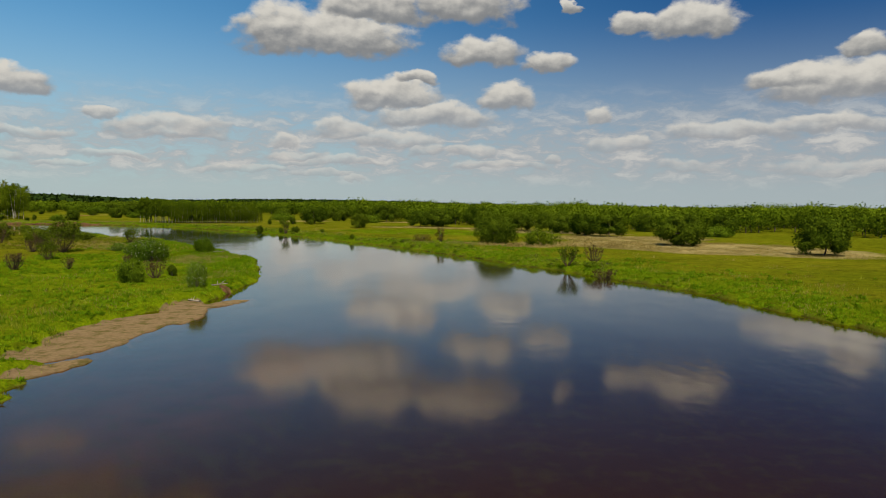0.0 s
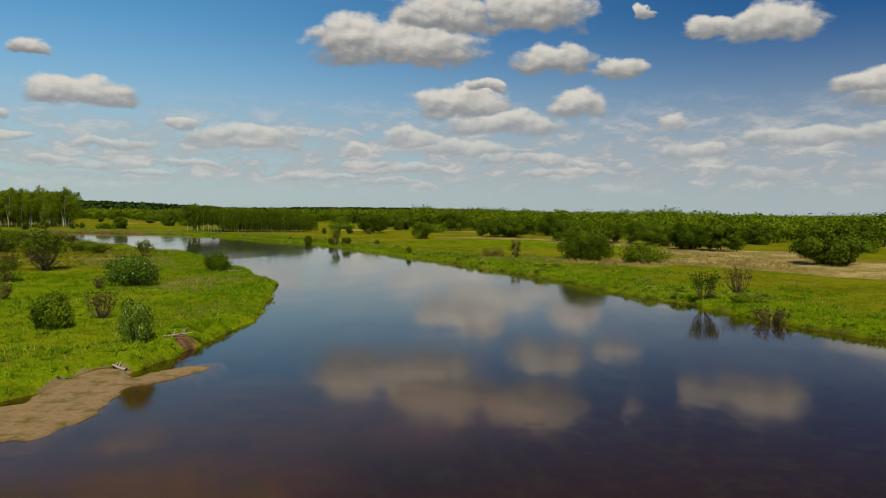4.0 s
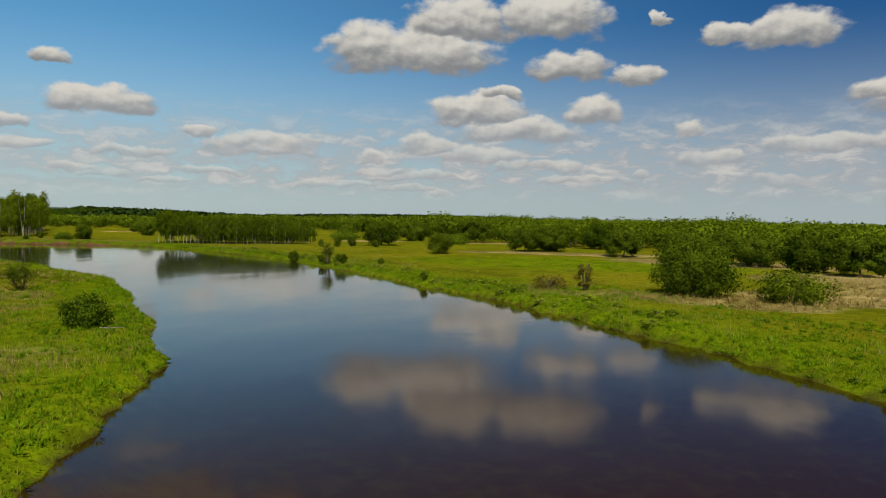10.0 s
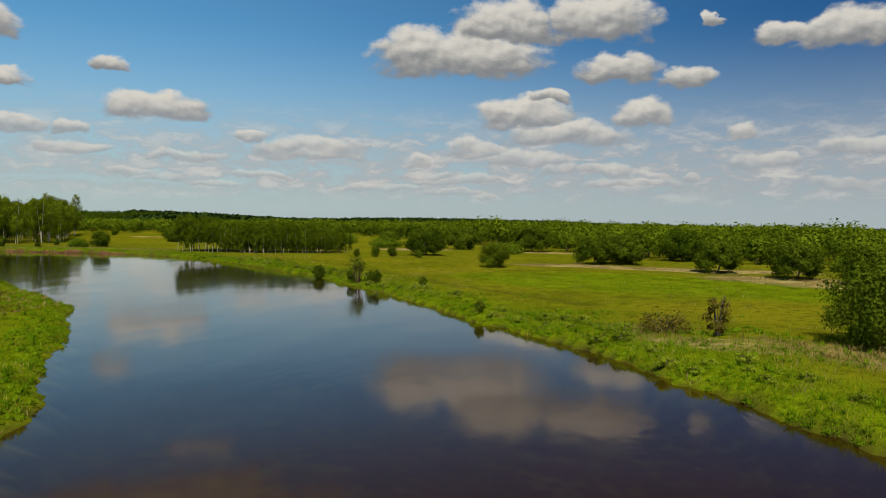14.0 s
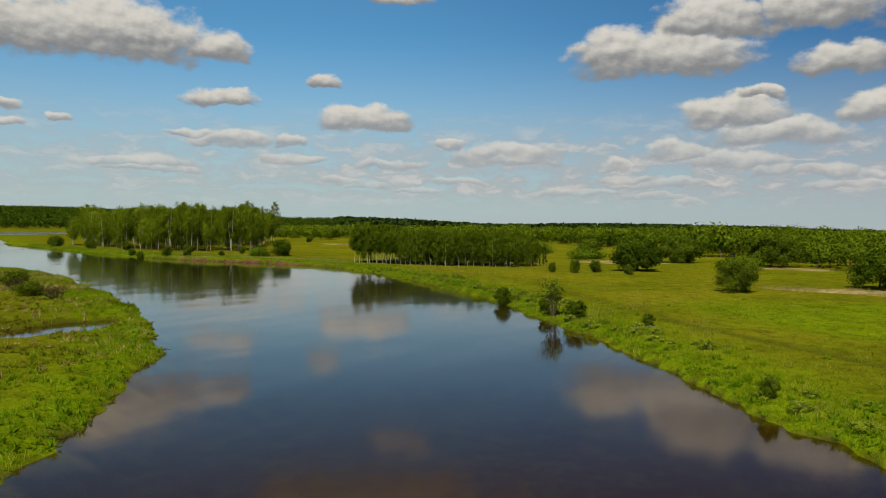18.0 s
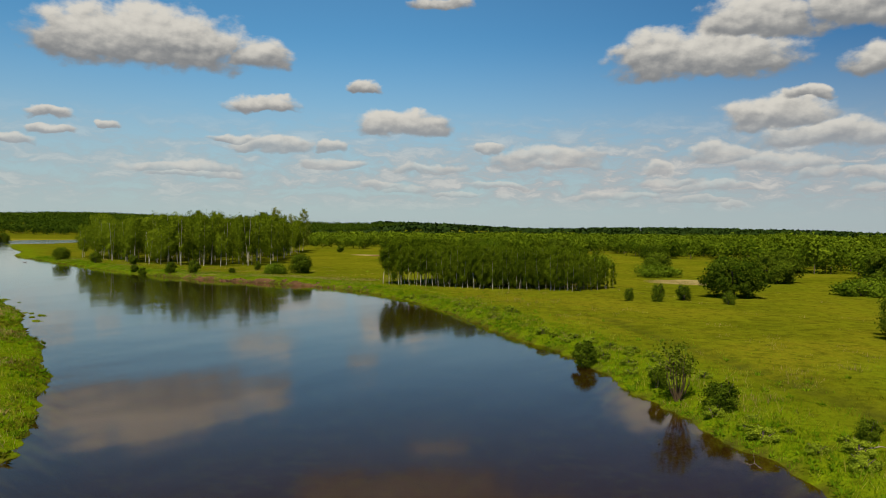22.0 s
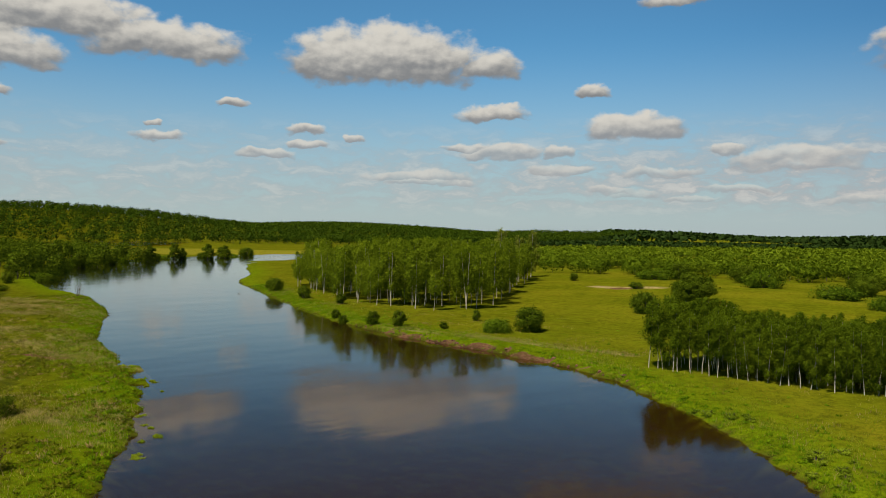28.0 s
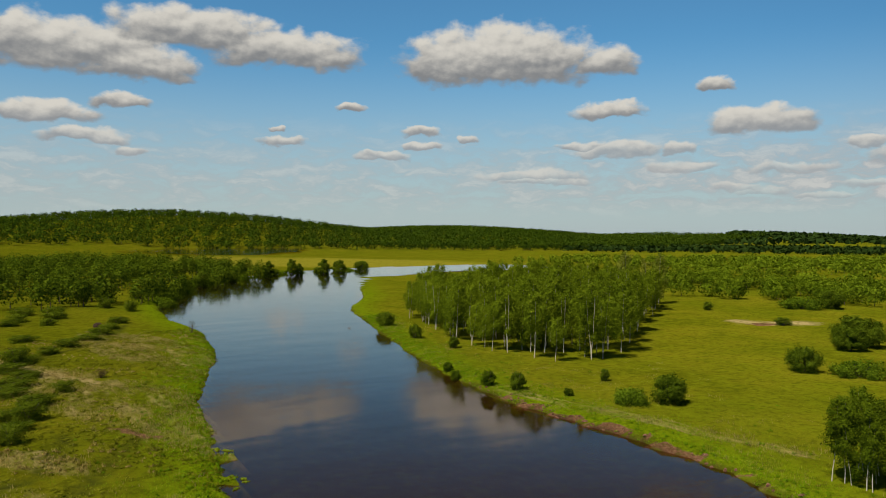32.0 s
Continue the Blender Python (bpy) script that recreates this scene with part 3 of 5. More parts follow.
def bare_bush(name, label, category, height, radius, seed, stems=26, twig_mat=None, leafy=0.0, leaf_mat=None):
    """A leafless or half-dead shrub: a fan of thin branching switches."""
    rng = np.random.default_rng(seed)
    ob = thing(name, label, category)
    tips, twigs = [], []
    for i in range(stems):
        a, r = rng.uniform(0, 2 * np.pi), radius * rng.uniform(0.15, 1.0) ** 0.7
        top = np.array([r * math.cos(a), r * math.sin(a), height * rng.uniform(0.55, 1.0)])
        mid = top * (0.75, 0.75, 0.45) + rng.normal(0, 0.08, 3)
        twigs.append(tube([(0.12 * math.cos(a), 0.12 * math.sin(a), -0.1), mid, top], [0.035, 0.022, 0.006], 4))
        for k in range(3):
            s = mid + (top - mid) * rng.uniform(0.1, 0.8)
            e = s + rng.normal(0, 0.22, 3) * height * 0.35 + (0, 0, height * 0.16)
            twigs.append(tube([s, e], [0.014, 0.004], 3))
            tips.append(e)
        tips.append(top)
    tagged(part("branch", quick_mesh("branch", *joined(twigs), twig_mat or BARK_TWIG), ob), kind="stuff")
    tips = np.array(tips)
    more = 3 + int(leafy * 7)
    tips = np.repeat(tips, more, 0) + rng.normal(0, 0.10 + 0.12 * leafy, (len(tips) * more, 3))
    v, f, soft = leaves(tips, np.tile((0.0, 0.0, 1.0), (len(tips), 1)), 0.16 + leafy * 0.1, rng, 1.2)
    tagged(part("foliage", quick_mesh("foliage", v, f, leaf_mat or (LEAF_WILLOW if leafy > 0.5 else LEAF_BROWN)), ob), kind="stuff")
    return ob


def place_at(ob, x, y, turn=0.0, grow=1.0, wide=None):
    """Stand a thing on the ground."""
    ob.location = (x, y, ground_height(x, y) - 0.05)
    ob.rotation_euler[2] = turn
    ob.scale = (wide or grow, wide or grow, grow)
    return ob


def repeat(ob, x, y, turn=0.0, grow=1.0, wide=None):
    """Another of the same kind, standing on the ground."""
    c = copy_thing(ob, Matrix.Translation((x, y, ground_height(x, y) - 0.05)) @ Matrix.Rotation(turn, 4, "Z"))
    c.scale = (wide or grow, wide or grow, grow)
    return c


def wood(name, label, category, spots, leaf_mat, seed, clumps=46, size=1.5, trunk_mat=None, soften=0.4):
    """A wood too far off to count: many crowns and stems in one mesh. spots: x, y, height, radius."""
    rng = np.random.default_rng(seed)
    centres, outward, stems = [], [], []
    for x, y, h, r in spots:
        z0 = ground_height(x, y)
        d = rng.normal(0, 1, (clumps, 3))
        d[:, 2] = d[:, 2] * 0.8 + 0.25
        d /= np.linalg.norm(d, axis=1, keepdims=True)
        bumps = 1 + 0.15 * np.sin(d @ rng.normal(0, 3.2, 3) + rng.uniform(0, 6))
        c = d * np.array([r, r, h * 0.50]) * bumps[:, None] * rng.uniform(0.62, 0.98, (clumps, 1))
        centres.append(np.maximum(c + (x, y, z0 + h * 0.50), (-9e9, -9e9, z0 + 0.1)))
        outward.append(d)
        stems.append(tube([(x, y, z0 - 0.3), (x + rng.normal(0, 0.2), y, z0 + h * 0.25)], [0.16, 0.1], 4))
    v, f, soft = leaves(np.concatenate(centres), np.concatenate(outward), size, rng, 0.55, 0.3, soften)
    ob = thing(name, label, category)
    tagged(ob, kind="stuff")
    tagged(part("crowns", quick_mesh("crowns", v, f, leaf_mat, normals=soft), ob), kind="stuff")
    tagged(part("trunks", quick_mesh("trunks", *joined(stems), trunk_mat or BARK_GREY), ob), kind="stuff")
    return ob



def log(name, label, length, radius, seed, mat, forks=2):
    """A fallen limb with a few broken side branches, lying along +x."""
    rng = np.random.default_rng(seed)
    ob = thing(name, label, "log")
    xs = np.linspace(0, length, 7)
    path = np.column_stack([xs, np.cumsum(rng.normal(0, 0.06 * length / 4, 7)), radius + np.abs(rng.normal(0, 0.05, 7))])
    part("stem", quick_mesh("stem", *tube(path, np.linspace(radius, radius * 0.35, 7), 8), mat, True), ob)
    for k in range(forks):
        s = path[2 + k]
        e = s + np.array([length * 0.18, rng.choice([-1, 1]) * length * 0.16, 0.15 + rng.uniform(0, 0.3)])
        part("branch", quick_mesh("branch", *tube([s, (s + e) / 2 + (0, 0, 0.05), e], [radius * 0.5, radius * 0.35, radius * 0.1], 6), mat, True), ob)
    return ob


def mound(name, label, category, rx, ry, h, seed, mat):
    """A rough rounded heap."""
    rng = np.random.default_rng(seed)
    bm = bmesh.new()
    bmesh.ops.create_icosphere(bm, subdivisions=3, radius=1.0)
    for v in bm.verts:
        k = 1 + 0.16 * noise.noise(v.co * 2.3 + Vector((seed, 0, 0)))
        v.co = Vector((v.co.x * rx * k, v.co.y * ry * k, max(-0.15, v.co.z) * h * k))
    me = bpy.data.meshes.new(name)
    bm.to_mesh(me)
    bm.free()
    me.materials.append(mat)
    me.polygons.foreach_set("use_smooth", np.ones(len(me.polygons), bool))
    return tagged(new(name, me), label, category)


# ---------------------------------------------------------------- the lie of the land
ISLETS = [(-157.8, 216.0), (-144.1, 211.2), (-149, 213.8)]
INLET = (-81.3, 167.0, 3.4, 7.6, 0)
POND = (-1075, 520, 210, 150, -20)
RIGHT_BANK = [(38, -160), (36, 30), (31, 60), (26, 77), (20, 90), (14, 103), (9, 113), (4, 123), (-2, 134), (-8, 146), (-15, 156), (-22, 165),
              (-30, 177), (-38, 189), (-45, 197), (-53, 208), (-61, 217), (-74, 229), (-84, 239), (-97, 249), (-110, 257), (-121, 261), (-135, 262),
              (-150, 262), (-165, 263), (-183, 267), (-211, 275), (-249, 289), (-283, 301), (-303, 309), (-330, 331), (-345, 338), (-395, 362), (-452, 391),
              (-478, 430), (-488, 480), (-470, 560)]
LEFT_BANK = [(-21, -160), (-20, 20), (-21.5, 34), (-24.5, 41), (-26, 48), (-26, 54), (-23.6, 60), (-21.8, 65), (-21.6, 70), (-21.6, 76), (-22, 82), (-24, 92), (-28, 106), (-32, 116), (-43, 132),
             (-51, 145), (-60, 158), (-68, 166), (-74, 172), (-84, 179), (-107, 193), (-126, 203), (-149, 213), (-171, 218), (-200, 225),
             (-222, 236), (-243, 241), (-270, 247), (-300, 246), (-350, 254), (-409, 276), (-445, 312), (-476, 340), (-500, 367), (-509, 411),
             (-522, 444), (-515, 560)]
RIVER = np.array(RIGHT_BANK + LEFT_BANK[::-1], float)


def rounded(points, rounds=2):
    """Corners cut off twice, so that the banks run in curves."""
    for _ in range(rounds):
        nxt = np.roll(points, -1, 0)
        points = np.stack([0.75 * points + 0.25 * nxt, 0.25 * points + 0.75 * nxt], 1).reshape(-1, 2)
    return points


RIVER_LINE = rounded(RIVER)


def distance_to_line(x, y, line, closed=True):
    p = np.column_stack([x, y])
    best = np.full(len(p), 1e9)
    ends = np.roll(line, -1, 0) if closed else line[1:]
    for a, b in zip(line if closed else line[:-1], ends):
        d = b - a
        u = np.clip(((p - a) @ d) / (d @ d + 1e-9), 0, 1)
        best = np.minimum(best, ((p - a - u[:, None] * d) ** 2).sum(1))
    return np.sqrt(best)


def inside(x, y, line):
    odd = np.zeros(len(x), bool)
    for (ax, ay), (bx, by) in zip(line, np.roll(line, -1, 0)):
        if ay != by:
            odd ^= ((ay > y) != (by > y)) & (x < (bx - ax) * (y - ay) / (by - ay) + ax)
    return odd


def waves(x, y, seed, scale):
    """Smooth uneven ground from a few crossed swells."""
    r, out = np.random.default_rng(seed), 0
    for _ in range(7):
        k = r.normal(0, 1, 2) / scale
        out = out + np.sin(k[0] * x + k[1] * y + r.uniform(0, 6.3))
    return out / 7 * 1.6


def shore_distance(x, y):
    """Metres from the water's edge: positive on land. The edge is ragged by a metre."""
    d = distance_to_line(x, y, RIVER_LINE)
    d = np.where(inside(x, y, RIVER_LINE), -d, d)
    return d + 0.7 * waves(x, y, 3, 2.2) + 0.5 * waves(x, y, 4, 0.9)


def blob(x, y, cx, cy, rx, ry, turn=0.0):
    """1 in the middle of an oval, 0 outside it."""
    c, s = math.cos(radians(turn)), math.sin(radians(turn))
    u, v = ((x - cx) * c + (y - cy) * s) / rx, (-(x - cx) * s + (y - cy) * c) / ry
    return np.clip(1.6 - 1.6 * (u * u + v * v), 0, 1)


def ridge(x, y):
    """The wooded hills beyond the far bank."""
    out = np.zeros(np.shape(x))
    for cx, cy, rx, ry, turn, h in ((-1500, 560, 420, 700, 18, 54), (-1700, 1350, 500, 700, 35, 40), (-1500, 2300, 600, 900, 40, 34),
                                    (-700, 3300, 1300, 700, 10, 26), (-2500, -200, 700, 900, 0, 44)):
        c, s = math.cos(radians(turn)), math.sin(radians(turn))
        u, v = ((x - cx) * c + (y - cy) * s) / rx, (-(x - cx) * s + (y - cy) * c) / ry
        out = np.maximum(out, h * np.exp(-1.4 * (u * u + v * v)))
    return out


def land(x, y):
    """Height and masks of the ground at arrays of places."""
    x, y = np.asarray(x, float), np.asarray(y, float)
    d = shore_distance(x, y)
    red = np.clip(1.3 - np.abs(x + 142) / 34, 0, 1) * (y > 238)
    steep = 0.75 + 0.55 * waves(x, y, 8, 5.0)
    top = 0.75 + 0.16 * waves(x, y, 5, 9.0) + 0.10 * waves(x, y, 6, 2.6) + 0.35 * red
    z = np.where(d > 0, top * (1 - np.exp(-np.maximum(d, 0) / np.clip(steep, 0.35, 1.4))), np.maximum(d * 0.55, -1.8))
    shoal = np.maximum(blob(x, y, -12, 59, 14, 7.5, 8), blob(x, y, -15, 44, 9, 25))
    z = np.where((shoal > 0) & (z < 0), np.maximum(z, -1.2 + 0.85 * np.sqrt(shoal)), z)
    spit = np.zeros(len(x))
    for cx, cy, rx, ry, turn in ((-23.6, 49, 3.1, 8.5, -4), (-21.9, 58, 2.1, 7.5, 16), (-19.7, 63.6, 1.2, 4.2, -22), (-23.6, 41, 2.2, 5.5, -25), (-22.0, 36, 1.1, 3.5, -20)):
        spit = np.maximum(spit, blob(x, y, cx, cy, rx, ry, turn))
    spit = np.where(spit > 0, np.clip(spit + 0.16 * waves(x, y, 9, 1.1) * (spit < 0.5), 0, 1), 0)
    z = np.where(spit > 0.02, np.clip(spit * 0.4, 0, 0.16) - 0.06 - 0.14 * np.clip((y - 62) / 5, 0, 1) + np.minimum(z, 0) * (1 - np.clip(3 * spit, 0, 1)), z)
    z = np.where(z > 0, z * (1 - 0.55 * blob(x, y, -77, 168, 11, 12)), z)
    inlet = blob(x, y, *INLET)
    z = np.where(inlet > 0.02, np.minimum(z, 0.5 - 0.9 * np.minimum(1, inlet * 2.5)), z)
    away = np.hypot(x + 70, y - 190)
    north = np.clip((y - 0.35 * np.abs(np.minimum(x + 250, 0)) + 0.5 * np.maximum(x, 0)) / 300 - 0.4, 0, 1)
    z = z + ridge(x, y) * np.clip((away - 1140) / 360, 0, 1) - 0.0085 * np.maximum(away - 330, 0) * north
    pond = blob(x, y, *POND)
    z = np.where(pond > 0, z + (-3.2 - z) * np.clip(2 * pond, 0, 1), z)
    lush = np.clip(1.25 - np.maximum(d, 0) / 9, 0, 1) * (d > -0.5) * 0.75 + 0.15
    lush = np.maximum(lush, 0.8 * blob(x, y, -45, 80, 22, 50))
    lush = np.maximum(lush, 0.85 * blob(x, y, 0, 205, 40, 22, -20))
    dry = np.zeros(len(x))
    for cx, cy, rx, ry, turn, k in ((53, 142, 38, 22, -45, 1.0), (46, 178, 24, 16, 0, 0.95), (26, 152, 14, 9, -30, 0.8), (30, 212, 30, 12, -30, 0.8), (4, 240, 34, 7, -12, 0.95), (14, 146, 14, 9, -20, 0.62),
                                    (-1, 152, 14, 6, -40, 0.5), (-58, 306, 14, 9, 0, 0.9), (-190, 386, 16, 7, 30, 0.9), (-20, 300, 12, 6, 0, 0.8),
                                    (-190, 212, 75, 14, 18, 0.44), (-245, 226, 50, 14, 8, 0.44), (-140, 197, 45, 10, 27, 0.42), (-231, 202, 40, 1.4, 22, 0.9), (-115, 186, 13, 5, 30, 0.58), (-166, 197, 12, 4, 30, 0.55), (-60, 132, 10, 22, 35, 0.42), (-36, 104, 6, 14, 12, 0.40), (-100, 330, 18, 8, 0, 0.6), (-140, 268, 40, 3, 8, 0.5)):
        dry = np.maximum(dry, k * blob(x, y, cx, cy, rx, ry, turn))
    earth = red * np.clip(1.5 - np.abs(d - 0.2) / 0.75, 0, 1)
    earth = np.maximum(earth, 0.9 * blob(x, y, -22.3, 70.5, 0.9, 1.3))
    earth = np.maximum(earth, 0.75 * blob(x, y, -189, 383, 5, 3, 30))
    earth = np.maximum(earth, 0.28 * np.clip(1.2 - np.abs(d - 0.15) / 0.5, 0, 1) * (d < 1.2))
    earth = np.maximum(earth, 0.8 * blob(x, y, -173, 208.8, 7, 1.1, 25))
    sand = np.where(spit > 0.02, np.clip(0.45 + spit, 0, 1), 0)
    crop = np.maximum(blob(x, y, -660, 480, 190, 110, 35), 0)
    crop = np.clip(crop * 2.5, 0, 1)
    line = np.array([(-60, 238), (-43, 214), (-36, 204), (-31, 197), (-27, 193), (-23, 189), (-10, 176)], float)
    furrow = 0.85 * np.clip(1.3 - distance_to_line(x, y, line, False) / 0.9, 0, 1)
    for ditch in ([(-187, 220), (-175, 211.5), (-169, 208), (-160, 203), (-150, 197)], [(-176, 201), (-165, 198), (-160, 195), (-158, 190)], [(-232, 196), (-247, 208), (-262, 222), (-290, 232)]):
        furrow = np.maximum(furrow, np.clip(1.4 - distance_to_line(x, y, np.array(ditch, float), False) / 1.1, 0, 1))
    z = np.where(away < 450, z - 0.25 * furrow, z)
    islet = np.maximum(np.maximum(blob(x, y, *ISLETS[0], 1.7, 1.4), blob(x, y, *ISLETS[1], 1.6, 1.2)), blob(x, y, *ISLETS[2], 1.3, 1.3))
    z = np.where((islet > 0) & (z < 0.4), np.maximum(z, 0.45 * islet - 0.05), z)
    lush = np.maximum(lush, islet)
    bed = np.where((z < -0.05) & (sand < 0.3) & ((d < 0.5) | (inlet > 0)), 1.0, 0.0)
    shallow = np.where(z < 0, np.clip(shoal * 1.4, 0, 1), 0)
    return z, {"lush": lush, "dry": dry, "earth": earth, "sand": sand, "bed": bed, "crop": crop, "furrow": furrow, "shallow": shallow}, d


def steps(lo, hi, step, far, ratio=1.22):
    mid = list(np.arange(lo, hi + step, step))
    low, high, s = [], [], step
    while (low[-1] if low else lo) > -far:
        s = min(s * ratio, 60)
        low.append((low[-1] if low else lo) - s)
    s = step
    while (high[-1] if high else mid[-1]) < far:
        s = min(s * ratio, 60)
        high.append((high[-1] if high else mid[-1]) + s)
    return np.array(low[::-1] + mid + high)


def finer(values, lo, hi):
    """Halve the spacing over a stretch."""
    mid = (values[1:] + values[:-1]) / 2
    return np.sort(np.concatenate([values, mid[(mid > lo) & (mid < hi)]]))


XS, YS = finer(finer(steps(-345, 75, 1.45, 4300), -32, -8), -30, -15), finer(finer(steps(5, 340, 1.45, 4300), 30, 80), 34, 72)
GX, GY = np.meshgrid(XS, YS)
GZ, MASKS, SHORE = land(GX.ravel(), GY.ravel())
GRID = {"z": GZ.reshape(GX.shape), "shore": SHORE.reshape(GX.shape), **{k: v.reshape(GX.shape) for k, v in MASKS.items()}}


def sample(name, x, y):
    """A value of the ground's grid at arrays of places, between its corners."""
    x, y = np.atleast_1d(np.asarray(x, float)), np.atleast_1d(np.asarray(y, float))
    i, j = np.clip(np.searchsorted(XS, x) - 1, 0, len(XS) - 2), np.clip(np.searchsorted(YS, y) - 1, 0, len(YS) - 2)
    u, v = (x - XS[i]) / (XS[i + 1] - XS[i]), (y - YS[j]) / (YS[j + 1] - YS[j])
    g = GRID[name]
    return (g[j, i] * (1 - u) + g[j, i + 1] * u) * (1 - v) + (g[j + 1, i] * (1 - u) + g[j + 1, i + 1] * u) * v


def grid_faces(nx, ny):
    i = (np.arange(ny - 1)[:, None] * nx + np.arange(nx - 1)).ravel()
    return np.column_stack([i, i + 1, i + nx + 1, i + nx])


def make_ground():
    me = quick_mesh("ground", np.column_stack([GX.ravel(), GY.ravel(), GZ]), grid_faces(len(XS), len(YS)), GROUND, True)
    for name, values in MASKS.items():
        a = me.attributes.new(name, "FLOAT", "POINT")
        a.data.foreach_set("value", np.asarray(values, np.float32))
    return tagged(new("ground", me), "flat green river meadow with straw patches and earthy banks", "ground", kind="structure")


def ground_height(x, y):
    return float(sample("z", x, y)[0])


def make_water():
    xs, ys = np.arange(-620, 120, 6.0), np.arange(-170, 570, 6.0)
    gx, gy = np.meshgrid(xs, ys)
    x, y = gx.ravel(), gy.ravel()
    near = (sample("shore", x, y) < 16) | (sample("z", x, y) < 0.25) & (np.hypot(x + 80, y - 172) < 30)
    faces = grid_faces(len(xs), len(ys))
    faces = faces[near[faces].any(1)]
    used, back = np.unique(faces, return_inverse=True)
    me = quick_mesh("water", np.column_stack([x, y, 0 * x])[used], back.reshape(faces.shape), WATER, True)
    tagged(new("water", me), "calm dark brown river reflecting the cloudy sky", "river", kind="structure")


def make_pond():
    cx, cy, rx, ry, turn = POND
    verts, c, s = [], math.cos(radians(turn)), math.sin(radians(turn))
    for k in range(64):
        a = k * math.pi / 32
        r = 0.80 + 0.10 * math.sin(3 * a + 1) + 0.06 * math.sin(7 * a)
        u, v = rx * r * math.cos(a), ry * r * math.sin(a)
        verts.append((cx + u * c - v * s, cy + u * s + v * c, -1.5))
    verts.append((cx, cy, -1.5))
    me = quick_mesh("water", verts, [(k, (k + 1) % 64, 64) for k in range(64)], WATER)
    tagged(new("water", me), "shallow grey pond in the field below the hills", "pond", kind="structure")


make_ground()
make_water()
make_pond()

# ---------------------------------------------------------------- single trees and bushes
rnd = np.random.default_rng(11)


def turn():
    return rnd.uniform(0, 6.28)


OAK = "broad dark green tree standing alone on the meadow"
oak_a = place_at(round_tree("meadow_tree", OAK, "tree", 6.5, 4.2, LEAF_OAK, 21, 26, 430, 0.32, 0.03), 31, 211, 0.4)
oak_b = place_at(round_tree("meadow_tree", OAK, "tree", 6.5, 4.6, LEAF_OAK, 22, 28, 430, 0.32, 0.03), 38, 192, 1.4)
for ob, x, y, s in ((oak_b, 34, 204, 0.95), (oak_a, 43, 185, 1.0), (oak_b, 50, 149, 1.15), (oak_a, 66, 123, 1.1), (oak_a, 14, 235, 1.02),
                    (oak_b, -2, 253, 1.05), (oak_a, -8, 250, 0.95), (oak_b, 13, 272, 1.25), (oak_a, -49, 276, 1.15), (oak_b, -45, 313, 1.15),
                    (oak_a, -24, 308, 1.3), (oak_b, -153, 359, 1.2), (oak_a, -151, 352, 0.9), (oak_b, -127, 411, 1.15), (oak_a, 24, 222, 1.0)):
    repeat(ob, x, y, turn(), s)

place_at(round_tree("willow", "large rounded willow thicket on the river bank", "tree", 7.0, 5.6, LEAF_OAK, 31, 60, 330, 0.23, 0.0), 11.3, 152.5, 0.0, 1.04, 0.86)
place_at(bush("willow_bush", "low olive willow scrub beside the large willow", "bush", 3.6, 4.2, LEAF_BIRCH, 32, 9, 16, 300, 0.24), 20, 147)
place_at(round_tree("willow", "spreading pale willow on the open meadow", "tree", 5.6, 4.0, LEAF_WILLOW, 33, 26, 420, 0.21, 0.02), -27, 235, 0.0, 1.0, 0.82)
place_at(bush("dead_bush", "half-dead brown shrub in dry bank grass", "bush", 3.6, 1.2, LEAF_DULL, 41, 9, 10, 150, 0.15), -0.5, 155)
place_at(bush("bramble_bush", "tangled brown bramble in dry bank grass", "bush", 1.7, 2.6, LEAF_DULL, 42, 12, 14, 120, 0.15), -4.5, 156)
place_at(bare_bush("bank_bush", "thin leafy shrub on the grassy bank", "bush", 2.8, 1.5, 43, 24, leafy=0.6), 17.5, 99)
place_at(bare_bush("bank_bush", "brown leafless shrub on the grassy bank", "bush", 2.7, 1.5, 44, 36), 22.3, 104)
place_at(bare_bush("bank_bush", "rusty dry scrub at the bank's edge", "bush", 1.5, 1.8, 45, 40), 20.3, 88)

elder = place_at(bush("round_bush", "dense rounded green bush on the grassy headland", "bush", 2.7, 2.5, LEAF_ELDER, 51, 8, 22, 340, 0.19), -40.3, 119.7, 0.0, 0.92, 0.78)
flower = place_at(bush("flowering_bush", "loose bush with pale blossom among tall grass", "bush", 3.6, 3.0, LEAF_FLOWER, 52, 8, 16, 320, 0.19), -41.5, 100)
SMALL = "small dark green bush in the riverside grass"
small = place_at(bush("small_bush", SMALL, "bush", 2.4, 1.3, LEAF_OAK, 53, 5, 12, 330, 0.13), -53, 208)
repeat(flower, -44, 104, 1.0, 0.9)
repeat(flower, -24.2, 68, 2.0, 0.80, 0.42)
repeat(elder, -32.3, 72, 0.5, 0.92, 0.62)
repeat(small, -30.8, 79.3, 0.9, 0.6, 0.5)
tall_l = place_at(bare_bush("scrub_bush", "open twiggy willow scrub in tall grass", "bush", 5.0, 3.0, 54, 60, leafy=1.0), -61, 114)
repeat(tall_l, -56, 100, 1.0, 0.5)
repeat(tall_l, -70, 127, 2.0, 0.7)
repeat(tall_l, -62, 142, 3.0, 0.55)
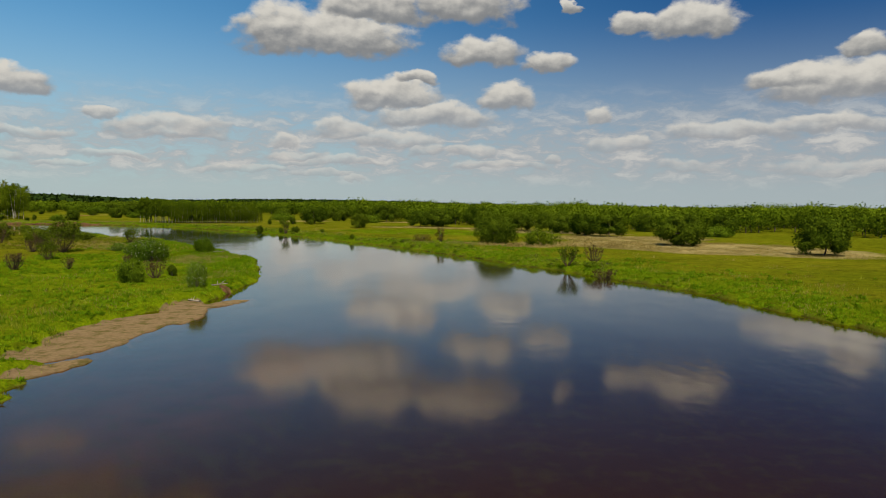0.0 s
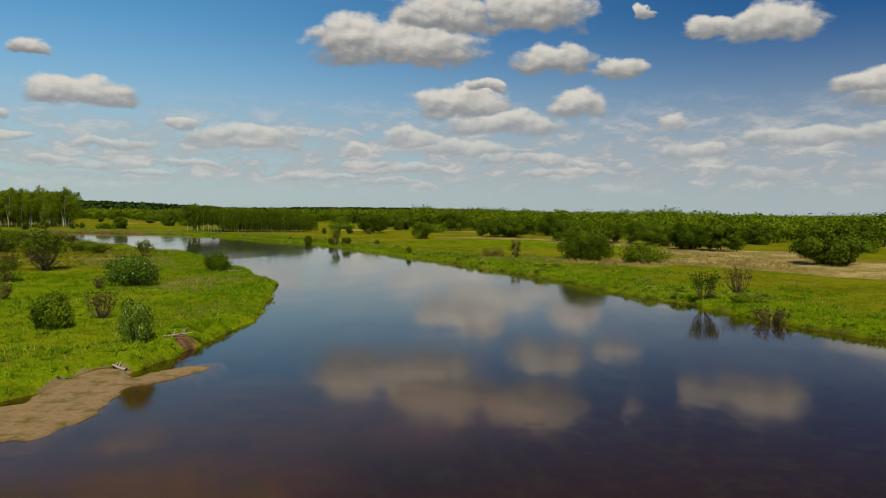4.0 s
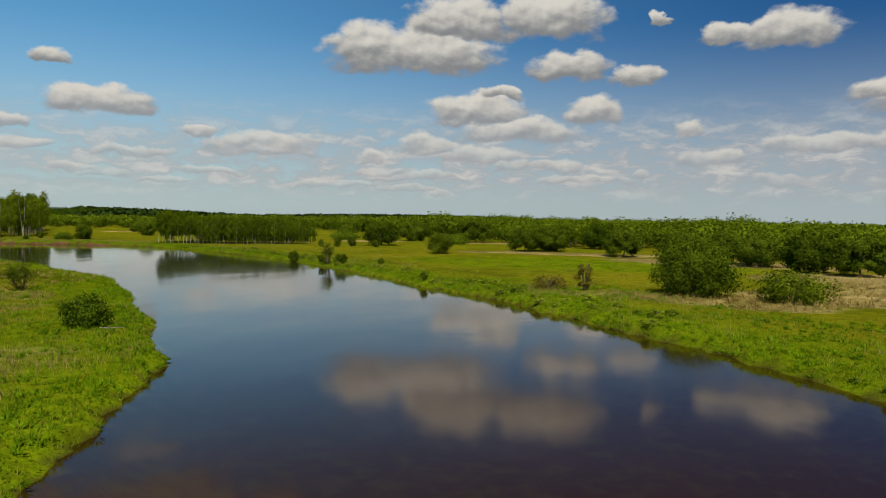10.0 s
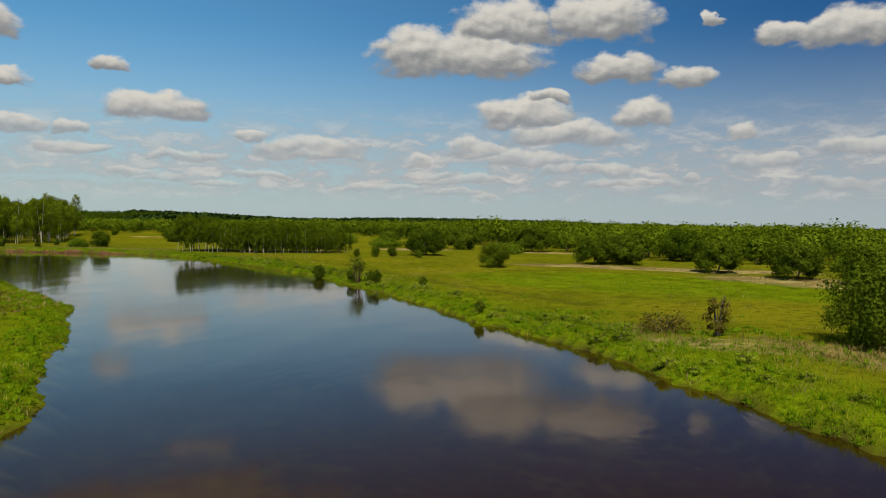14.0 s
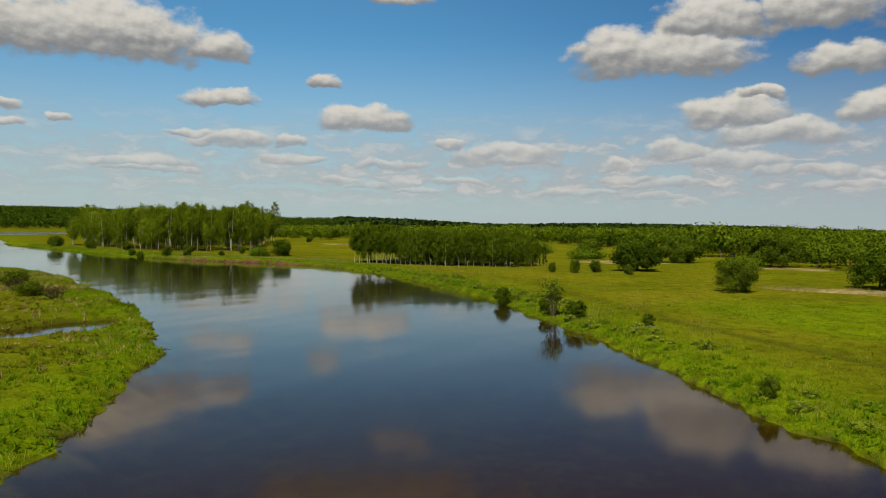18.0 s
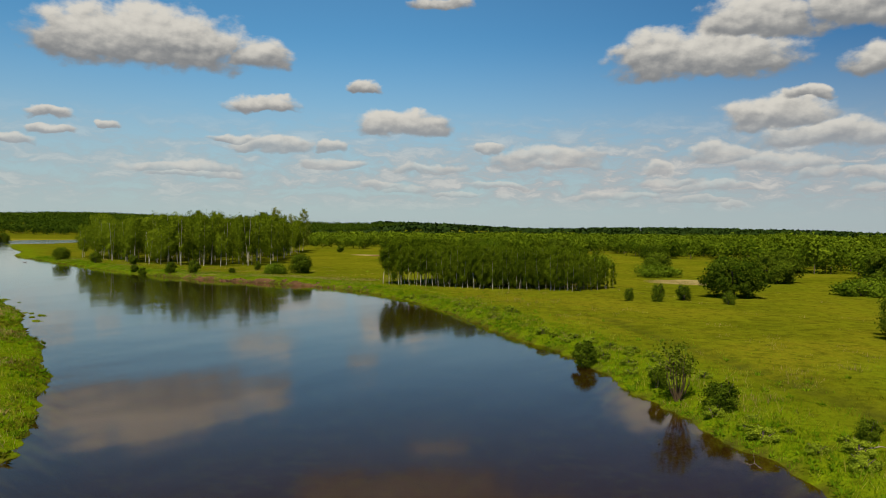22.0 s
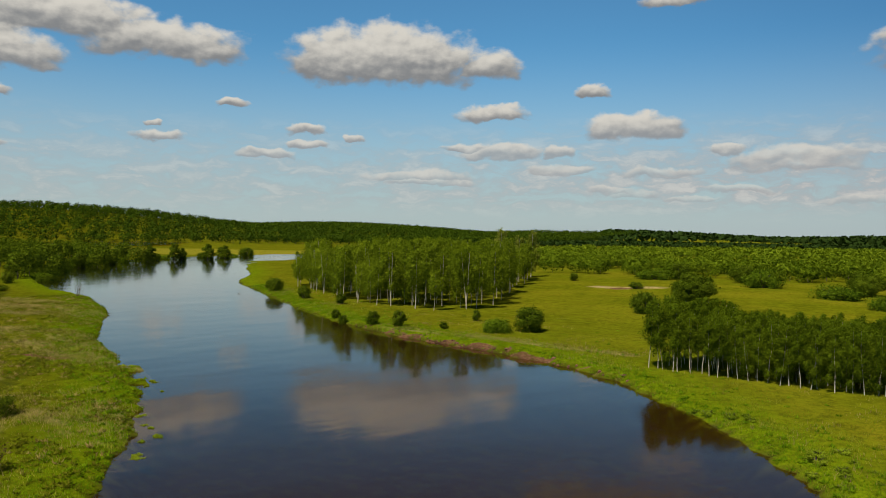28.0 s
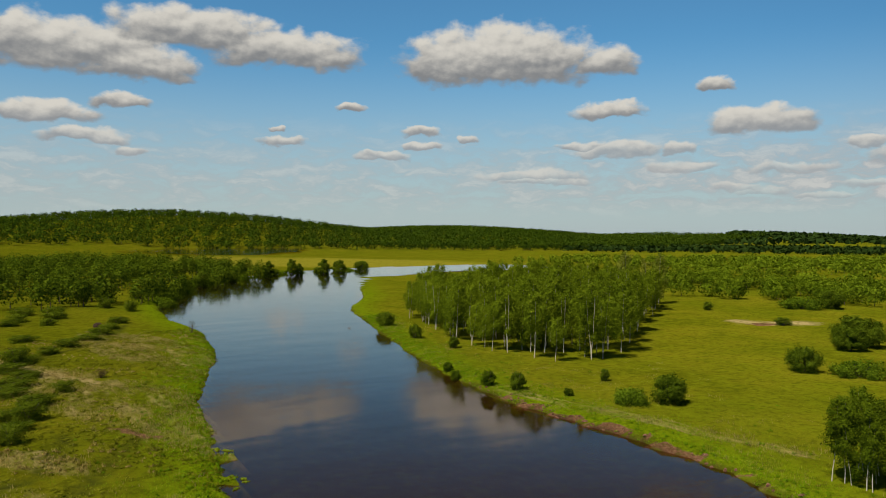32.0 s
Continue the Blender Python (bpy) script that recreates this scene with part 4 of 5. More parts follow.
for x, y, s, w in ((-40, 195, 0.85, 1.0), (-32, 191, 0.55, 0.55), (-21, 166, 0.6, 0.5), (-169, 265, 1.2, 1.1), (-163, 266.5, 1.35, 1.3), (-180, 266, 0.95, 0.9),
                   (-223, 285, 1.5, 1.6), (-205, 284, 1.2, 1.2), (-160, 284, 1.0, 0.8), (-155, 270, 0.6, 0.7), (-185, 268, 0.8, 0.9), (-55, 265, 1.1, 1.0),
                   (-58, 261, 1.25, 0.9), (-62, 259, 0.9, 0.7), (-45, 200, 0.7, 0.6), (-221, 401, 1.3, 1.5), (-185, 384, 1.0, 2.0), (-48, 262, 0.9, 0.9)):
    repeat(small, x, y, turn(), s, w)
place_at(bare_bush("sapling", "slender sapling with sparse leaves on the bank", "tree", 4.0, 1.1, 55, 26, leafy=0.6), -43, 197)
bankb = place_at(bush("bank_bush", "dark rounded bush on the meadow behind the bank", "bush", 4.6, 2.9, LEAF_OAK, 56, 8, 20, 320, 0.26), -142.5, 279)
low = place_at(bush("low_thicket", "low leafy thicket at the foot of a bush", "bush", 2.2, 3.4, LEAF_ELDER, 57, 9, 18, 260, 0.24), -146, 274.5)
repeat(bankb, -144, 320, 1.1, 1.1)
repeat(bankb, -247, 291, 2.1, 0.9)
repeat(low, -136, 324, 1.5, 1.3, 1.5)
repeat(low, -205, 430, 1.5, 1.8, 2.2)
repeat(low, -160, 420, 1.5, 2.6, 2.0)

# the planted strip of young birches
GROVE = "young birch with a pale trunk in a dense planted strip"
kinds = [birch("young_birch", GROVE, "tree", 9.0, 1.35, LEAF_GROVE, 60 + k, (0.40, 0.32, 0.16, 0.12)[k], 290, 0.17, 0.060) for k in range(4)]
for k in kinds:
    k["group"] = "birches of the planted strip"
spots = []
for row in range(5):
    for k in range(34):
        u = (k + 0.5 + 0.5 * (row % 2)) / 34.5
        tall_end = 1.06 - 1.6 * u if u < 0.12 else 0.87 - 0.05 * u
        spots.append((-111.5 + 39 * u + rnd.normal(0, 0.28) + row * 0.7, 264.5 + 6.5 * u + row * 2.7 + rnd.normal(0, 0.35),
                      rnd.uniform(0.93, 1.05) * (tall_end if u < 0.88 else 0.83 - (u - 0.88) * 3.0)))
for n, (x, y, s) in enumerate(spots):
    (place_at if n < 4 else repeat)(kinds[n if n < 4 else n % 2 + (0 if x < -100 or n % 8 == 0 else 2)], x, y, turn(), s)

# the taller birch wood in the river bend
TALL = "tall birch with a white trunk in the bend's wood"
tall = [birch("birch", TALL, "tree", 15.5, 3.5, LEAF_RUST if k == 4 else LEAF_BIRCH, 70 + k, (0.38, 0.22, 0.32, 0.12, 0.16)[k], 210, 0.36, 0.13, k == 2) for k in range(5)]
for k in tall:
    k["group"] = "birches of the wood in the bend"
EDGE = np.array([(-262, 307), (-236, 299), (-206, 288), (-180, 289), (-173, 300), (-188, 325), (-203, 345), (-228, 385), (-262, 412), (-300, 395),
                 (-292, 345)], float)
cand = rnd.uniform((-300, 288), (-172, 412), (2600, 2))
cand = cand[inside(cand[:, 0], cand[:, 1], EDGE)]
chosen = []
for p in cand:
    near = 3.0 if p[1] < 312 else 4.6
    if all((p[0] - q[0]) ** 2 + (p[1] - q[1]) ** 2 > near * near for q in chosen):
        chosen.append(p)
chosen = chosen[:250]
for n, (x, y) in enumerate(chosen):
    (place_at if n < 5 else repeat)(tall[n % 5 if n < 5 or n % 11 == 4 else n % 4], x, y, turn(), rnd.uniform(0.56, 1.0))
poplar = place_at(birch("poplar", "tall pale poplar rising above the birch wood", "tree", 19, 3.2, LEAF_POPLAR, 80, 0.15, 100, 0.5, 0.2), -252, 394)
for x, y, s in ((-244, 404, 0.98), (-247, 399, 0.85), (-258, 400, 0.9)):
    repeat(poplar, x, y, turn(), s)

# separate alders along the far bank
alder = place_at(round_tree("alder", "upright alder on the far river bank", "tree", 11, 3.6, LEAF_OAK, 90, 24, 170, 0.55, 0.02, 0.2), -479, 350)
for x, y, s in ((-483, 366, 1.1), (-486, 372, 0.9), (-485, 388, 1.15), (-494, 404, 1.05), (-512, 410, 0.8), (-470, 345, 0.8)):
    repeat(alder, x, y, turn(), s)

for ob, x, y, s, w in ((low, -462, 328, 1.3, 1.3), (bankb, -452, 318, 1.1, 1.3), (low, -474, 337, 1.0, 1.5), (low, -484, 348, 1.3, 1.4), (bankb, -491, 357, 1.0, 1.5),
                       (low, -497, 364, 1.2, 1.6), (low, -503, 380, 1.4, 1.6), (bankb, -507, 396, 1.2, 1.6), (low, -512, 418, 1.6, 1.8), (bankb, -524, 436, 1.5, 2.0), (low, -436, 300, 1.6, 1.8),
                       (low, -420, 284, 1.6, 2.0), (low, -352, 258, 1.4, 1.6), (bankb, -362, 262, 1.1, 1.5), (low, -372, 266, 1.6, 1.7), (bankb, -384, 271, 1.2, 1.6), (low, -394, 276, 1.5, 1.8),
                       (bankb, -404, 280, 1.3, 1.7), (bankb, -428, 294, 1.3, 1.6), (bankb, -444, 309, 1.2, 1.6), (bankb, -338, 256, 1.0, 1.2)):
    repeat(ob, x, y, turn(), s, w)

# scrub on the headland by the start
scrub = place_at(bush("scrub_bush", "dull green willow scrub in tall grass", "bush", 3.4, 2.6, LEAF_WILLOW, 58, 8, 14, 280, 0.19), -80, 140, 0.0, 1.0, 1.1)
for x, y, s, w in ((-92, 147, 1.0, 1.4), (-88, 128, 1.0, 1.0), (-101, 160, 1.0, 1.4), (-108, 172, 1.0, 1.4), (-76, 151, 0.6, 1.0), (-82, 157, 0.7, 1.2), (-96, 132, 1.1, 1.2), (-70, 104, 0.7, 0.8)):
    repeat(scrub, x, y, turn(), s, w)
brown = place_at(bare_bush("brown_scrub", "russet leafless scrub among tall grass", "bush", 2.4, 1.4, 59, 44), -32, 77.5, 0.0, 0.85)
for x, y, s in ((-51.5, 84, 0.85), (-46, 86, 0.6), (-66, 114, 0.9), (-85, 137, 1.2), (-74, 131, 1.1), (-43, 96, 0.5), (-56, 92, 0.6)):
    repeat(brown, x, y, turn(), s)
for x, y, s in ((-49, 112, 0.55), (-54, 118, 0.45), (-46, 108, 0.4)):
    repeat(flower, x, y, turn(), s)

# scrub on the long headland beyond
for ob, x, y, s, w in ((scrub, -236, 201, 1.2, 1.3), (scrub, -188, 198, 0.9, 1.0), (scrub, -176, 195, 0.8, 0.9), (scrub, -324, 241, 1.2, 1.0), (scrub, -325, 219, 0.9, 1.5),
                       (scrub, -340, 236, 1.2, 1.2), (scrub, -362, 240, 1.3, 1.3), (scrub, -367, 252, 1.3, 1.2), (scrub, -300, 214, 0.7, 1.0), (scrub, -312, 208, 0.8, 1.3),
                       (scrub, -105, 181, 0.6, 0.8), (scrub, -118, 188, 0.7, 0.9), (scrub, -140, 196, 0.6, 0.9), (brown, -112, 184, 0.7, 1.1), (brown, -98, 179, 0.7, 1.0),
                       (brown, -122, 191, 0.8, 1.2), (brown, -214, 212, 0.6, 1.0), (scrub, -205, 205, 0.6, 0.8), (scrub, -380, 262, 1.3, 1.4), (scrub, -395, 268, 1.3, 1.5)):
    repeat(ob, x, y, turn(), s, w)
place_at(bare_bush("snag", "bare dead shrub at the tip of the headland", "bush", 3.0, 1.4, 60, 14), -262, 242)

# bushes on the far meadow
for ob, x, y, s, w in ((low, -110, 372, 1.4, 1.6), (low, -95, 352, 1.5, 1.8), (bankb, -75, 340, 1.2, 1.4), (low, -128, 392, 1.6, 2.0), (bankb, -175, 440, 1.5, 1.6), (bankb, -200, 440, 1.5, 1.5),
                       (bankb, -88, 395, 1.3, 1.5), (low, -70, 318, 1.2, 1.6), (low, -30, 290, 1.3, 1.5), (bankb, 2, 282, 1.5, 1.5), (low, 40, 245, 1.2, 1.6), (bankb, 62, 222, 1.3, 1.4),
                       (bankb, 80, 205, 1.4, 1.5), (low, 72, 190, 1.2, 1.4), (bankb, 95, 180, 1.4, 1.5)):
    repeat(ob, x, y, turn(), s, w)

# low sprawling scrub beside the ditches of the long headland
for x, y, s, w in ((-229, 199, 0.55, 1.5), (-222, 201, 0.45, 1.3), (-214, 198, 0.5, 1.6), (-206, 197, 0.45, 1.4), (-198, 200, 0.5, 1.3), (-190, 194, 0.5, 1.5), (-183, 196, 0.4, 1.2),
                   (-196, 192, 0.6, 1.5), (-178, 189, 0.5, 1.4), (-240, 203, 0.5, 1.4), (-249, 208, 0.5, 1.2), (-257, 213, 0.6, 1.3), (-265, 219, 0.5, 1.4), (-274, 223, 0.6, 1.4),
                   (-284, 227, 0.5, 1.2), (-295, 231, 0.6, 1.4), (-316, 218, 0.7, 1.6), (-329, 211, 0.8, 1.6), (-304, 205, 0.6, 1.5), (-168, 186, 0.4, 1.3), (-250, 194, 0.5, 1.6), (-270, 205, 0.5, 1.5)):
    repeat(scrub, x, y, turn(), s, w)

# ---------------------------------------------------------------- woods in the distance
def scatter(outline, gap, seed, low, high, radius, count=2000, thin=-1.0):
    """Places for trees inside an outline, no two closer than gap."""
    rng = np.random.default_rng(seed)
    outline = np.asarray(outline, float)
    cells, out = set(), []
    for x, y in rng.uniform(outline.min(0), outline.max(0), (count * 12, 2)):
        key = (int(x // gap), int(y // gap))
        if key in cells:
            continue
        cells.add(key)
        out.append((x, y))
    out = np.array(out)
    out = out[inside(out[:, 0], out[:, 1], outline)][:count]
    lift = np.clip(0.5 + 0.6 * waves(out[:, 0], out[:, 1], seed + 40, gap * 2.2), 0, 1)
    out, lift = out[lift > thin], lift[lift > thin]
    return [(x, y, low + (high - low) * (0.35 * rng.uniform(0, 1) + 0.65 * k), radius * rng.uniform(0.6, 1.35) * (0.7 + 0.5 * k)) for (x, y), k in zip(out, lift)]


FAR = "dense mixed wood along the edge of the meadows"
wood("far_wood", FAR, "wood", scatter([(160, 120), (105, 205), (62, 236), (34, 258), (4, 272), (-14, 302), (-40, 360), (20, 420), (150, 330), (300, 150)],
                                      8.0, 1, 3.4, 10.2, 4.5, 1000, 0.14), LEAF_WOOD, 101, 520, 0.66)
wood("far_wood", FAR, "wood", scatter([(-40, 350), (-75, 410), (-118, 450), (-170, 456), (-232, 445), (-300, 420), (-330, 520), (-60, 620), (60, 460)],
                                      10.0, 2, 3.0, 11.0, 5.6, 1000, 0.26), LEAF_WOOD, 102, 480, 0.85)
wood("far_wood", "dark alder wood on the far bank of the river", "wood",
     scatter([(-350, 264), (-400, 284), (-440, 322), (-470, 350), (-560, 340), (-640, 250), (-640, 120), (-420, 120), (-352, 190), (-338, 228)], 8.5, 3, 7.5, 15.5, 5.2, 560, 0.14), LEAF_ALDER, 103, 260, 0.95)
wood("distant_forest", "distant continuous forest on flat land", "wood",
     scatter([(300, 150), (150, 330), (20, 420), (60, 480), (-60, 640), (-330, 540), (-500, 700), (-400, 1100), (300, 1000), (800, 500), (800, 100)],
             17, 4, 5.0, 10.5, 8.5, 1300, 0.10), LEAF_WOOD, 104, 150, 1.6)
wood("hill_forest", "forest covering the low hills behind the river", "wood",
     scatter([(-1240, -300), (-1260, 190), (-1215, 495), (-1095, 780), (-910, 1024), (-900, 1300), (-1100, 1900), (-1700, 1900), (-1900, 1200), (-1800, 500), (-1800, -300), (-1100, -400)],
             19, 5, 12, 19, 10.5, 4600), LEAF_FOREST, 105, 72, 2.9)
wood("distant_forest", "dark distant forest along the horizon", "wood",
     scatter([(-1000, 1500), (-600, 2200), (600, 2200), (1500, 1500), (1500, 2600), (-600, 3400), (-1600, 2600)], 40, 6, 9, 13, 22.0, 1200), LEAF_PINE, 106, 18, 14.0)
wood("distant_forest", "dark forest edge beyond the far fields", "wood",
     scatter([(-900, 1000), (-500, 1250), (200, 1300), (900, 1100), (900, 1350), (100, 1600), (-700, 1500), (-1050, 1200)], 18, 7, 7, 11, 9.0, 1100), LEAF_PINE, 107, 24, 5.5)
wood("field_thicket", "scattered thickets on the far fields", "wood",
     scatter([(-520, 560), (-420, 640), (-250, 760), (50, 760), (50, 860), (-350, 900), (-620, 760)], 17, 8, 6, 10, 4.5, 260), LEAF_WOOD, 108, 60, 1.8)

# ---------------------------------------------------------------- grass and weeds
def facing(v):
    """Blades turned so that their faces look up and to the open side, as their soft normals do."""
    t = v.reshape(-1, 3, 3)
    back = np.cross(t[:, 1] - t[:, 0], t[:, 2] - t[:, 0]) @ np.array([0.3, -0.75, 0.55]) < 0
    t[back] = t[back][:, [1, 0, 2]]
    return t.reshape(-1, 3)


def tufts(x, y, height, mat, seed, name, label, blades=4, width=0.09, spread=0.30):
    """Tufts of bent blades; all in one mesh, past counting."""
    rng = np.random.default_rng(seed)
    n = len(x)
    x, y, height = np.repeat(x, blades), np.repeat(y, blades), np.repeat(height, blades)
    m = n * blades
    x, y = x + rng.normal(0, spread, m), y + rng.normal(0, spread, m)
    z = sample("z", x, y) - 0.04
    dry = z > 0.0
    x, y, z, height, m = x[dry], y[dry], z[dry], height[dry], int(dry.sum())
    a, lean = rng.uniform(0, 2 * np.pi, m), rng.uniform(0.25, 1.1, m)
    h, w = height * rng.uniform(0.6, 1.2, m), width * rng.uniform(0.6, 1.4, m)
    ca, sa = np.cos(a), np.sin(a)
    base = np.column_stack([x, y, z])
    side = np.column_stack([-sa * w, ca * w, 0 * w])
    out = np.column_stack([ca * lean * h, sa * lean * h, h])
    v = np.stack([base - side, base + side, base + out], 1).reshape(-1, 3)
    up = np.repeat(np.column_stack([ca * 0.35, sa * 0.35, np.ones(m)]) + rng.normal(0, 0.12, (m, 3)), 3, 0)
    up /= np.linalg.norm(up, axis=1, keepdims=True)
    ob = new(name, quick_mesh(name, facing(v), np.arange(3 * m).reshape(-1, 3), mat, normals=up))
    return tagged(ob, label, "grass", kind="stuff")


def grass_places(n, seed, want):
    rng = np.random.default_rng(seed)
    x, y = rng.uniform(-272, 74, n), rng.uniform(8, 306, n)
    keep = (sample("z", x, y) > 0.06) & (rng.uniform(0, 1, n) < want(x, y))
    return x[keep], y[keep], rng


def clumpy(x, y, seed, scale, sharp=1.6):
    return np.clip(0.5 + sharp * 0.5 * waves(x, y, seed, scale), 0, 1)


def shore_at(x, y):
    return np.maximum(sample("shore", x, y), 0)


def close_by(x, y):
    """The banks that the flight passes lowest over."""
    return (((x < -20) & (x > -62) & (y < 150)) | ((x > -30) & (x < 40) & (y < 170) & (shore_at(x, y) < 18))).astype(float)


def bare(x, y):
    return np.clip(1.2 - 2 * sample("sand", x, y) - 1.6 * sample("earth", x, y), 0, 1)


x, y, rng = grass_places(520000, 201, lambda x, y: bare(x, y) * (np.exp(-shore_at(x, y) / 4.5) * 0.95
                         + 0.45 * (sample("lush", x, y) > 0.5) * clumpy(x, y, 21, 1.5) + 0.35 * close_by(x, y) * clumpy(x, y, 28, 2.2)))
tufts(x, y, rng.uniform(0.13, 0.30, len(x)), GRASS_LUSH, 301, "bank_grass", "tall lush green grass along the river banks", 11, 0.022, 0.5)
x, y, rng = grass_places(420000, 202, lambda x, y: bare(x, y) * 0.42 * clumpy(x, y, 22, 3.0) * np.exp(-shore_at(x, y) / 70))
tufts(x, y, rng.uniform(0.10, 0.26, len(x)), GRASS_MEADOW, 302, "meadow_grass", "olive meadow grass in uneven tufts", 6, 0.026, 0.7)
x, y, rng = grass_places(420000, 203, lambda x, y: bare(x, y) * (0.5 * (sample("dry", x, y) > 0.35) * clumpy(x, y, 24, 2.0)
                         + 0.10 * np.exp(-shore_at(x, y) / 14) * (clumpy(x, y, 25, 2.4, 3.0) > 0.8)))
tufts(x, y, rng.uniform(0.25, 0.55, len(x)), GRASS_DRY, 303, "dry_grass", "straw-coloured dry grass and reed stubble", 12, 0.020, 0.6)
x, y, rng = grass_places(420000, 204, lambda x, y: bare(x, y) * 0.20 * np.exp(-np.abs(shore_at(x, y) - 3) / 4) * (clumpy(x, y, 27, 1.8, 3.0) > 0.7))
tufts(x, y, rng.uniform(0.25, 0.55, len(x)), GRASS_WEED, 304, "bank_weeds", "pale flowering weeds among the bank grass", 14, 0.022, 0.4)

def tussocks(x, y, radius, height, mat, seed, name, label, sprays=15, size=0.10):
    """Rounded clumps of radiating blades, each a low dome; all in one mesh, past counting."""
    rng = np.random.default_rng(seed)
    n = len(x)
    d = rng.normal(0, 1, (n, sprays, 3))
    d[:, :, 2] = np.abs(d[:, :, 2]) * 1.2 + 0.35
    d /= np.linalg.norm(d, axis=2, keepdims=True)
    reach = rng.uniform(0.65, 1.2, (n, sprays, 1))
    foot = np.column_stack([x, y, sample("z", x, y) - 0.05])[:, None, :]
    span = np.stack([radius, radius, height], 1)[:, None, :]
    tip = foot + d * reach * span * (1.25, 1.25, 1.0)
    root = foot + d * reach * span * (0.55, 0.55, 0.40)
    side = np.cross(d, rng.normal(0, 1, (n, sprays, 3)))
    side *= radius[:, None, None] * size * rng.uniform(0.6, 1.4, (n, sprays, 1)) / (np.linalg.norm(side, axis=2, keepdims=True) + 1e-9)
    v = np.stack([root - side, root + side, tip], 2).reshape(-1, 3)
    soft = d + rng.normal(0, 0.22, (n, sprays, 3)) + (0, 0, 0.25)
    soft = np.repeat((soft / np.linalg.norm(soft, axis=2, keepdims=True)).reshape(-1, 3), 3, 0)
    return tagged(new(name, quick_mesh(name, facing(v), np.arange(len(v)).reshape(-1, 3), mat, normals=soft)), label, "grass", kind="stuff")


def on_headland(x, y):
    """The long headland that the flight rises over at its end."""
    return ((x < -62) & (x > -270) & (y > 120) & (y < 250) & (x + 1.6 * y < 260)).astype(float)


x, y, rng = grass_places(300000, 205, lambda x, y: bare(x, y) * (0.55 * np.exp(-shore_at(x, y) / 2.2) + 0.30 * close_by(x, y) * (clumpy(x, y, 31, 1.7, 2.4) > 0.45)
                         + 0.10 * np.exp(-shore_at(x, y) / 7) * clumpy(x, y, 32, 2.6, 2.0)))
tussocks(x, y, rng.uniform(0.20, 0.48, len(x)), rng.uniform(0.20, 0.58, len(x)), GRASS_HERB, 305, "bank_herbs", "lush leafy herbs in rounded clumps along the banks", 24)
x, y, rng = grass_places(220000, 206, lambda x, y: bare(x, y) * on_headland(x, y) * 0.62 * clumpy(x, y, 33, 2.3, 2.0))
tussocks(x, y, rng.uniform(0.25, 0.70, len(x)), rng.uniform(0.20, 0.55, len(x)), GRASS_SEDGE, 306, "sedge_tussocks", "olive and yellow sedge tussocks on the headland", 15)
x, y, rng = grass_places(220000, 207, lambda x, y: bare(x, y) * (on_headland(x, y) * (0.10 + 0.5 * (sample("dry", x, y) > 0.45)) * (clumpy(x, y, 34, 3.1, 2.6) > 0.55)
                         + 0.40 * (sample("dry", x, y) > 0.5) * (np.hypot(x - 10, y - 148) < 34)))
tussocks(x, y, rng.uniform(0.22, 0.55, len(x)), rng.uniform(0.25, 0.75, len(x)), GRASS_REED, 307, "reed_tussocks", "faded brown reed tussocks among greener sedge", 16)

# pale leafy herb clumps that stand out along the water's edge
HERB = "pale green leafy herb clump on the river bank"
herb = bush("herb_clump", HERB, "herb", 1.0, 0.85, LEAF_HERB, 63, 5, 9, 300, 0.085)
herb["group"] = "herb clumps along the bank"
rng = np.random.default_rng(64)
cand = rng.uniform((-100, 95), (30, 250), (9000, 2))
off = sample("shore", cand[:, 0], cand[:, 1])
cand = cand[(off > 0.7) & (off < 6.5) & (cand[:, 0] + 0.75 * cand[:, 1] > 82) & (clumpy(cand[:, 0], cand[:, 1], 35, 3.5, 2.2) > 0.5)]
stood = []
for p in cand:
    if all((p[0] - q[0]) ** 2 + (p[1] - q[1]) ** 2 > 1.7 ** 2 for q in stood) and len(stood) < 150:
        s = rng.uniform(0.45, 1.15)
        (place_at if not stood else repeat)(herb, p[0], p[1], rng.uniform(0, 6.28), s * rng.uniform(0.5, 0.9), s)
        stood.append(p)

# mats of weed that float off the headland
weed = bush("water_weed", "low leafy water weed floating near the bank", "water plant", 0.32, 0.75, LEAF_HERB, 65, 4, 8, 80, 0.15)
weed["group"] = "floating weed off the headland"
rng = np.random.default_rng(66)
cand = rng.uniform((-170, 200), (-112, 222), (3000, 2))
off = sample("shore", cand[:, 0], cand[:, 1])
cand = cand[(off > -2.4) & (off < -0.3)]
for k, (x, y) in enumerate(cand[:16]):
    ob = weed if k == 0 else copy_thing(weed, Matrix.Identity(4))
    ob.location, ob.rotation_euler[2] = (x, y, -0.06), rng.uniform(0, 6.28)
    ob.scale = (rng.uniform(0.4, 1.2), rng.uniform(0.3, 0.7), rng.uniform(0.35, 0.6))

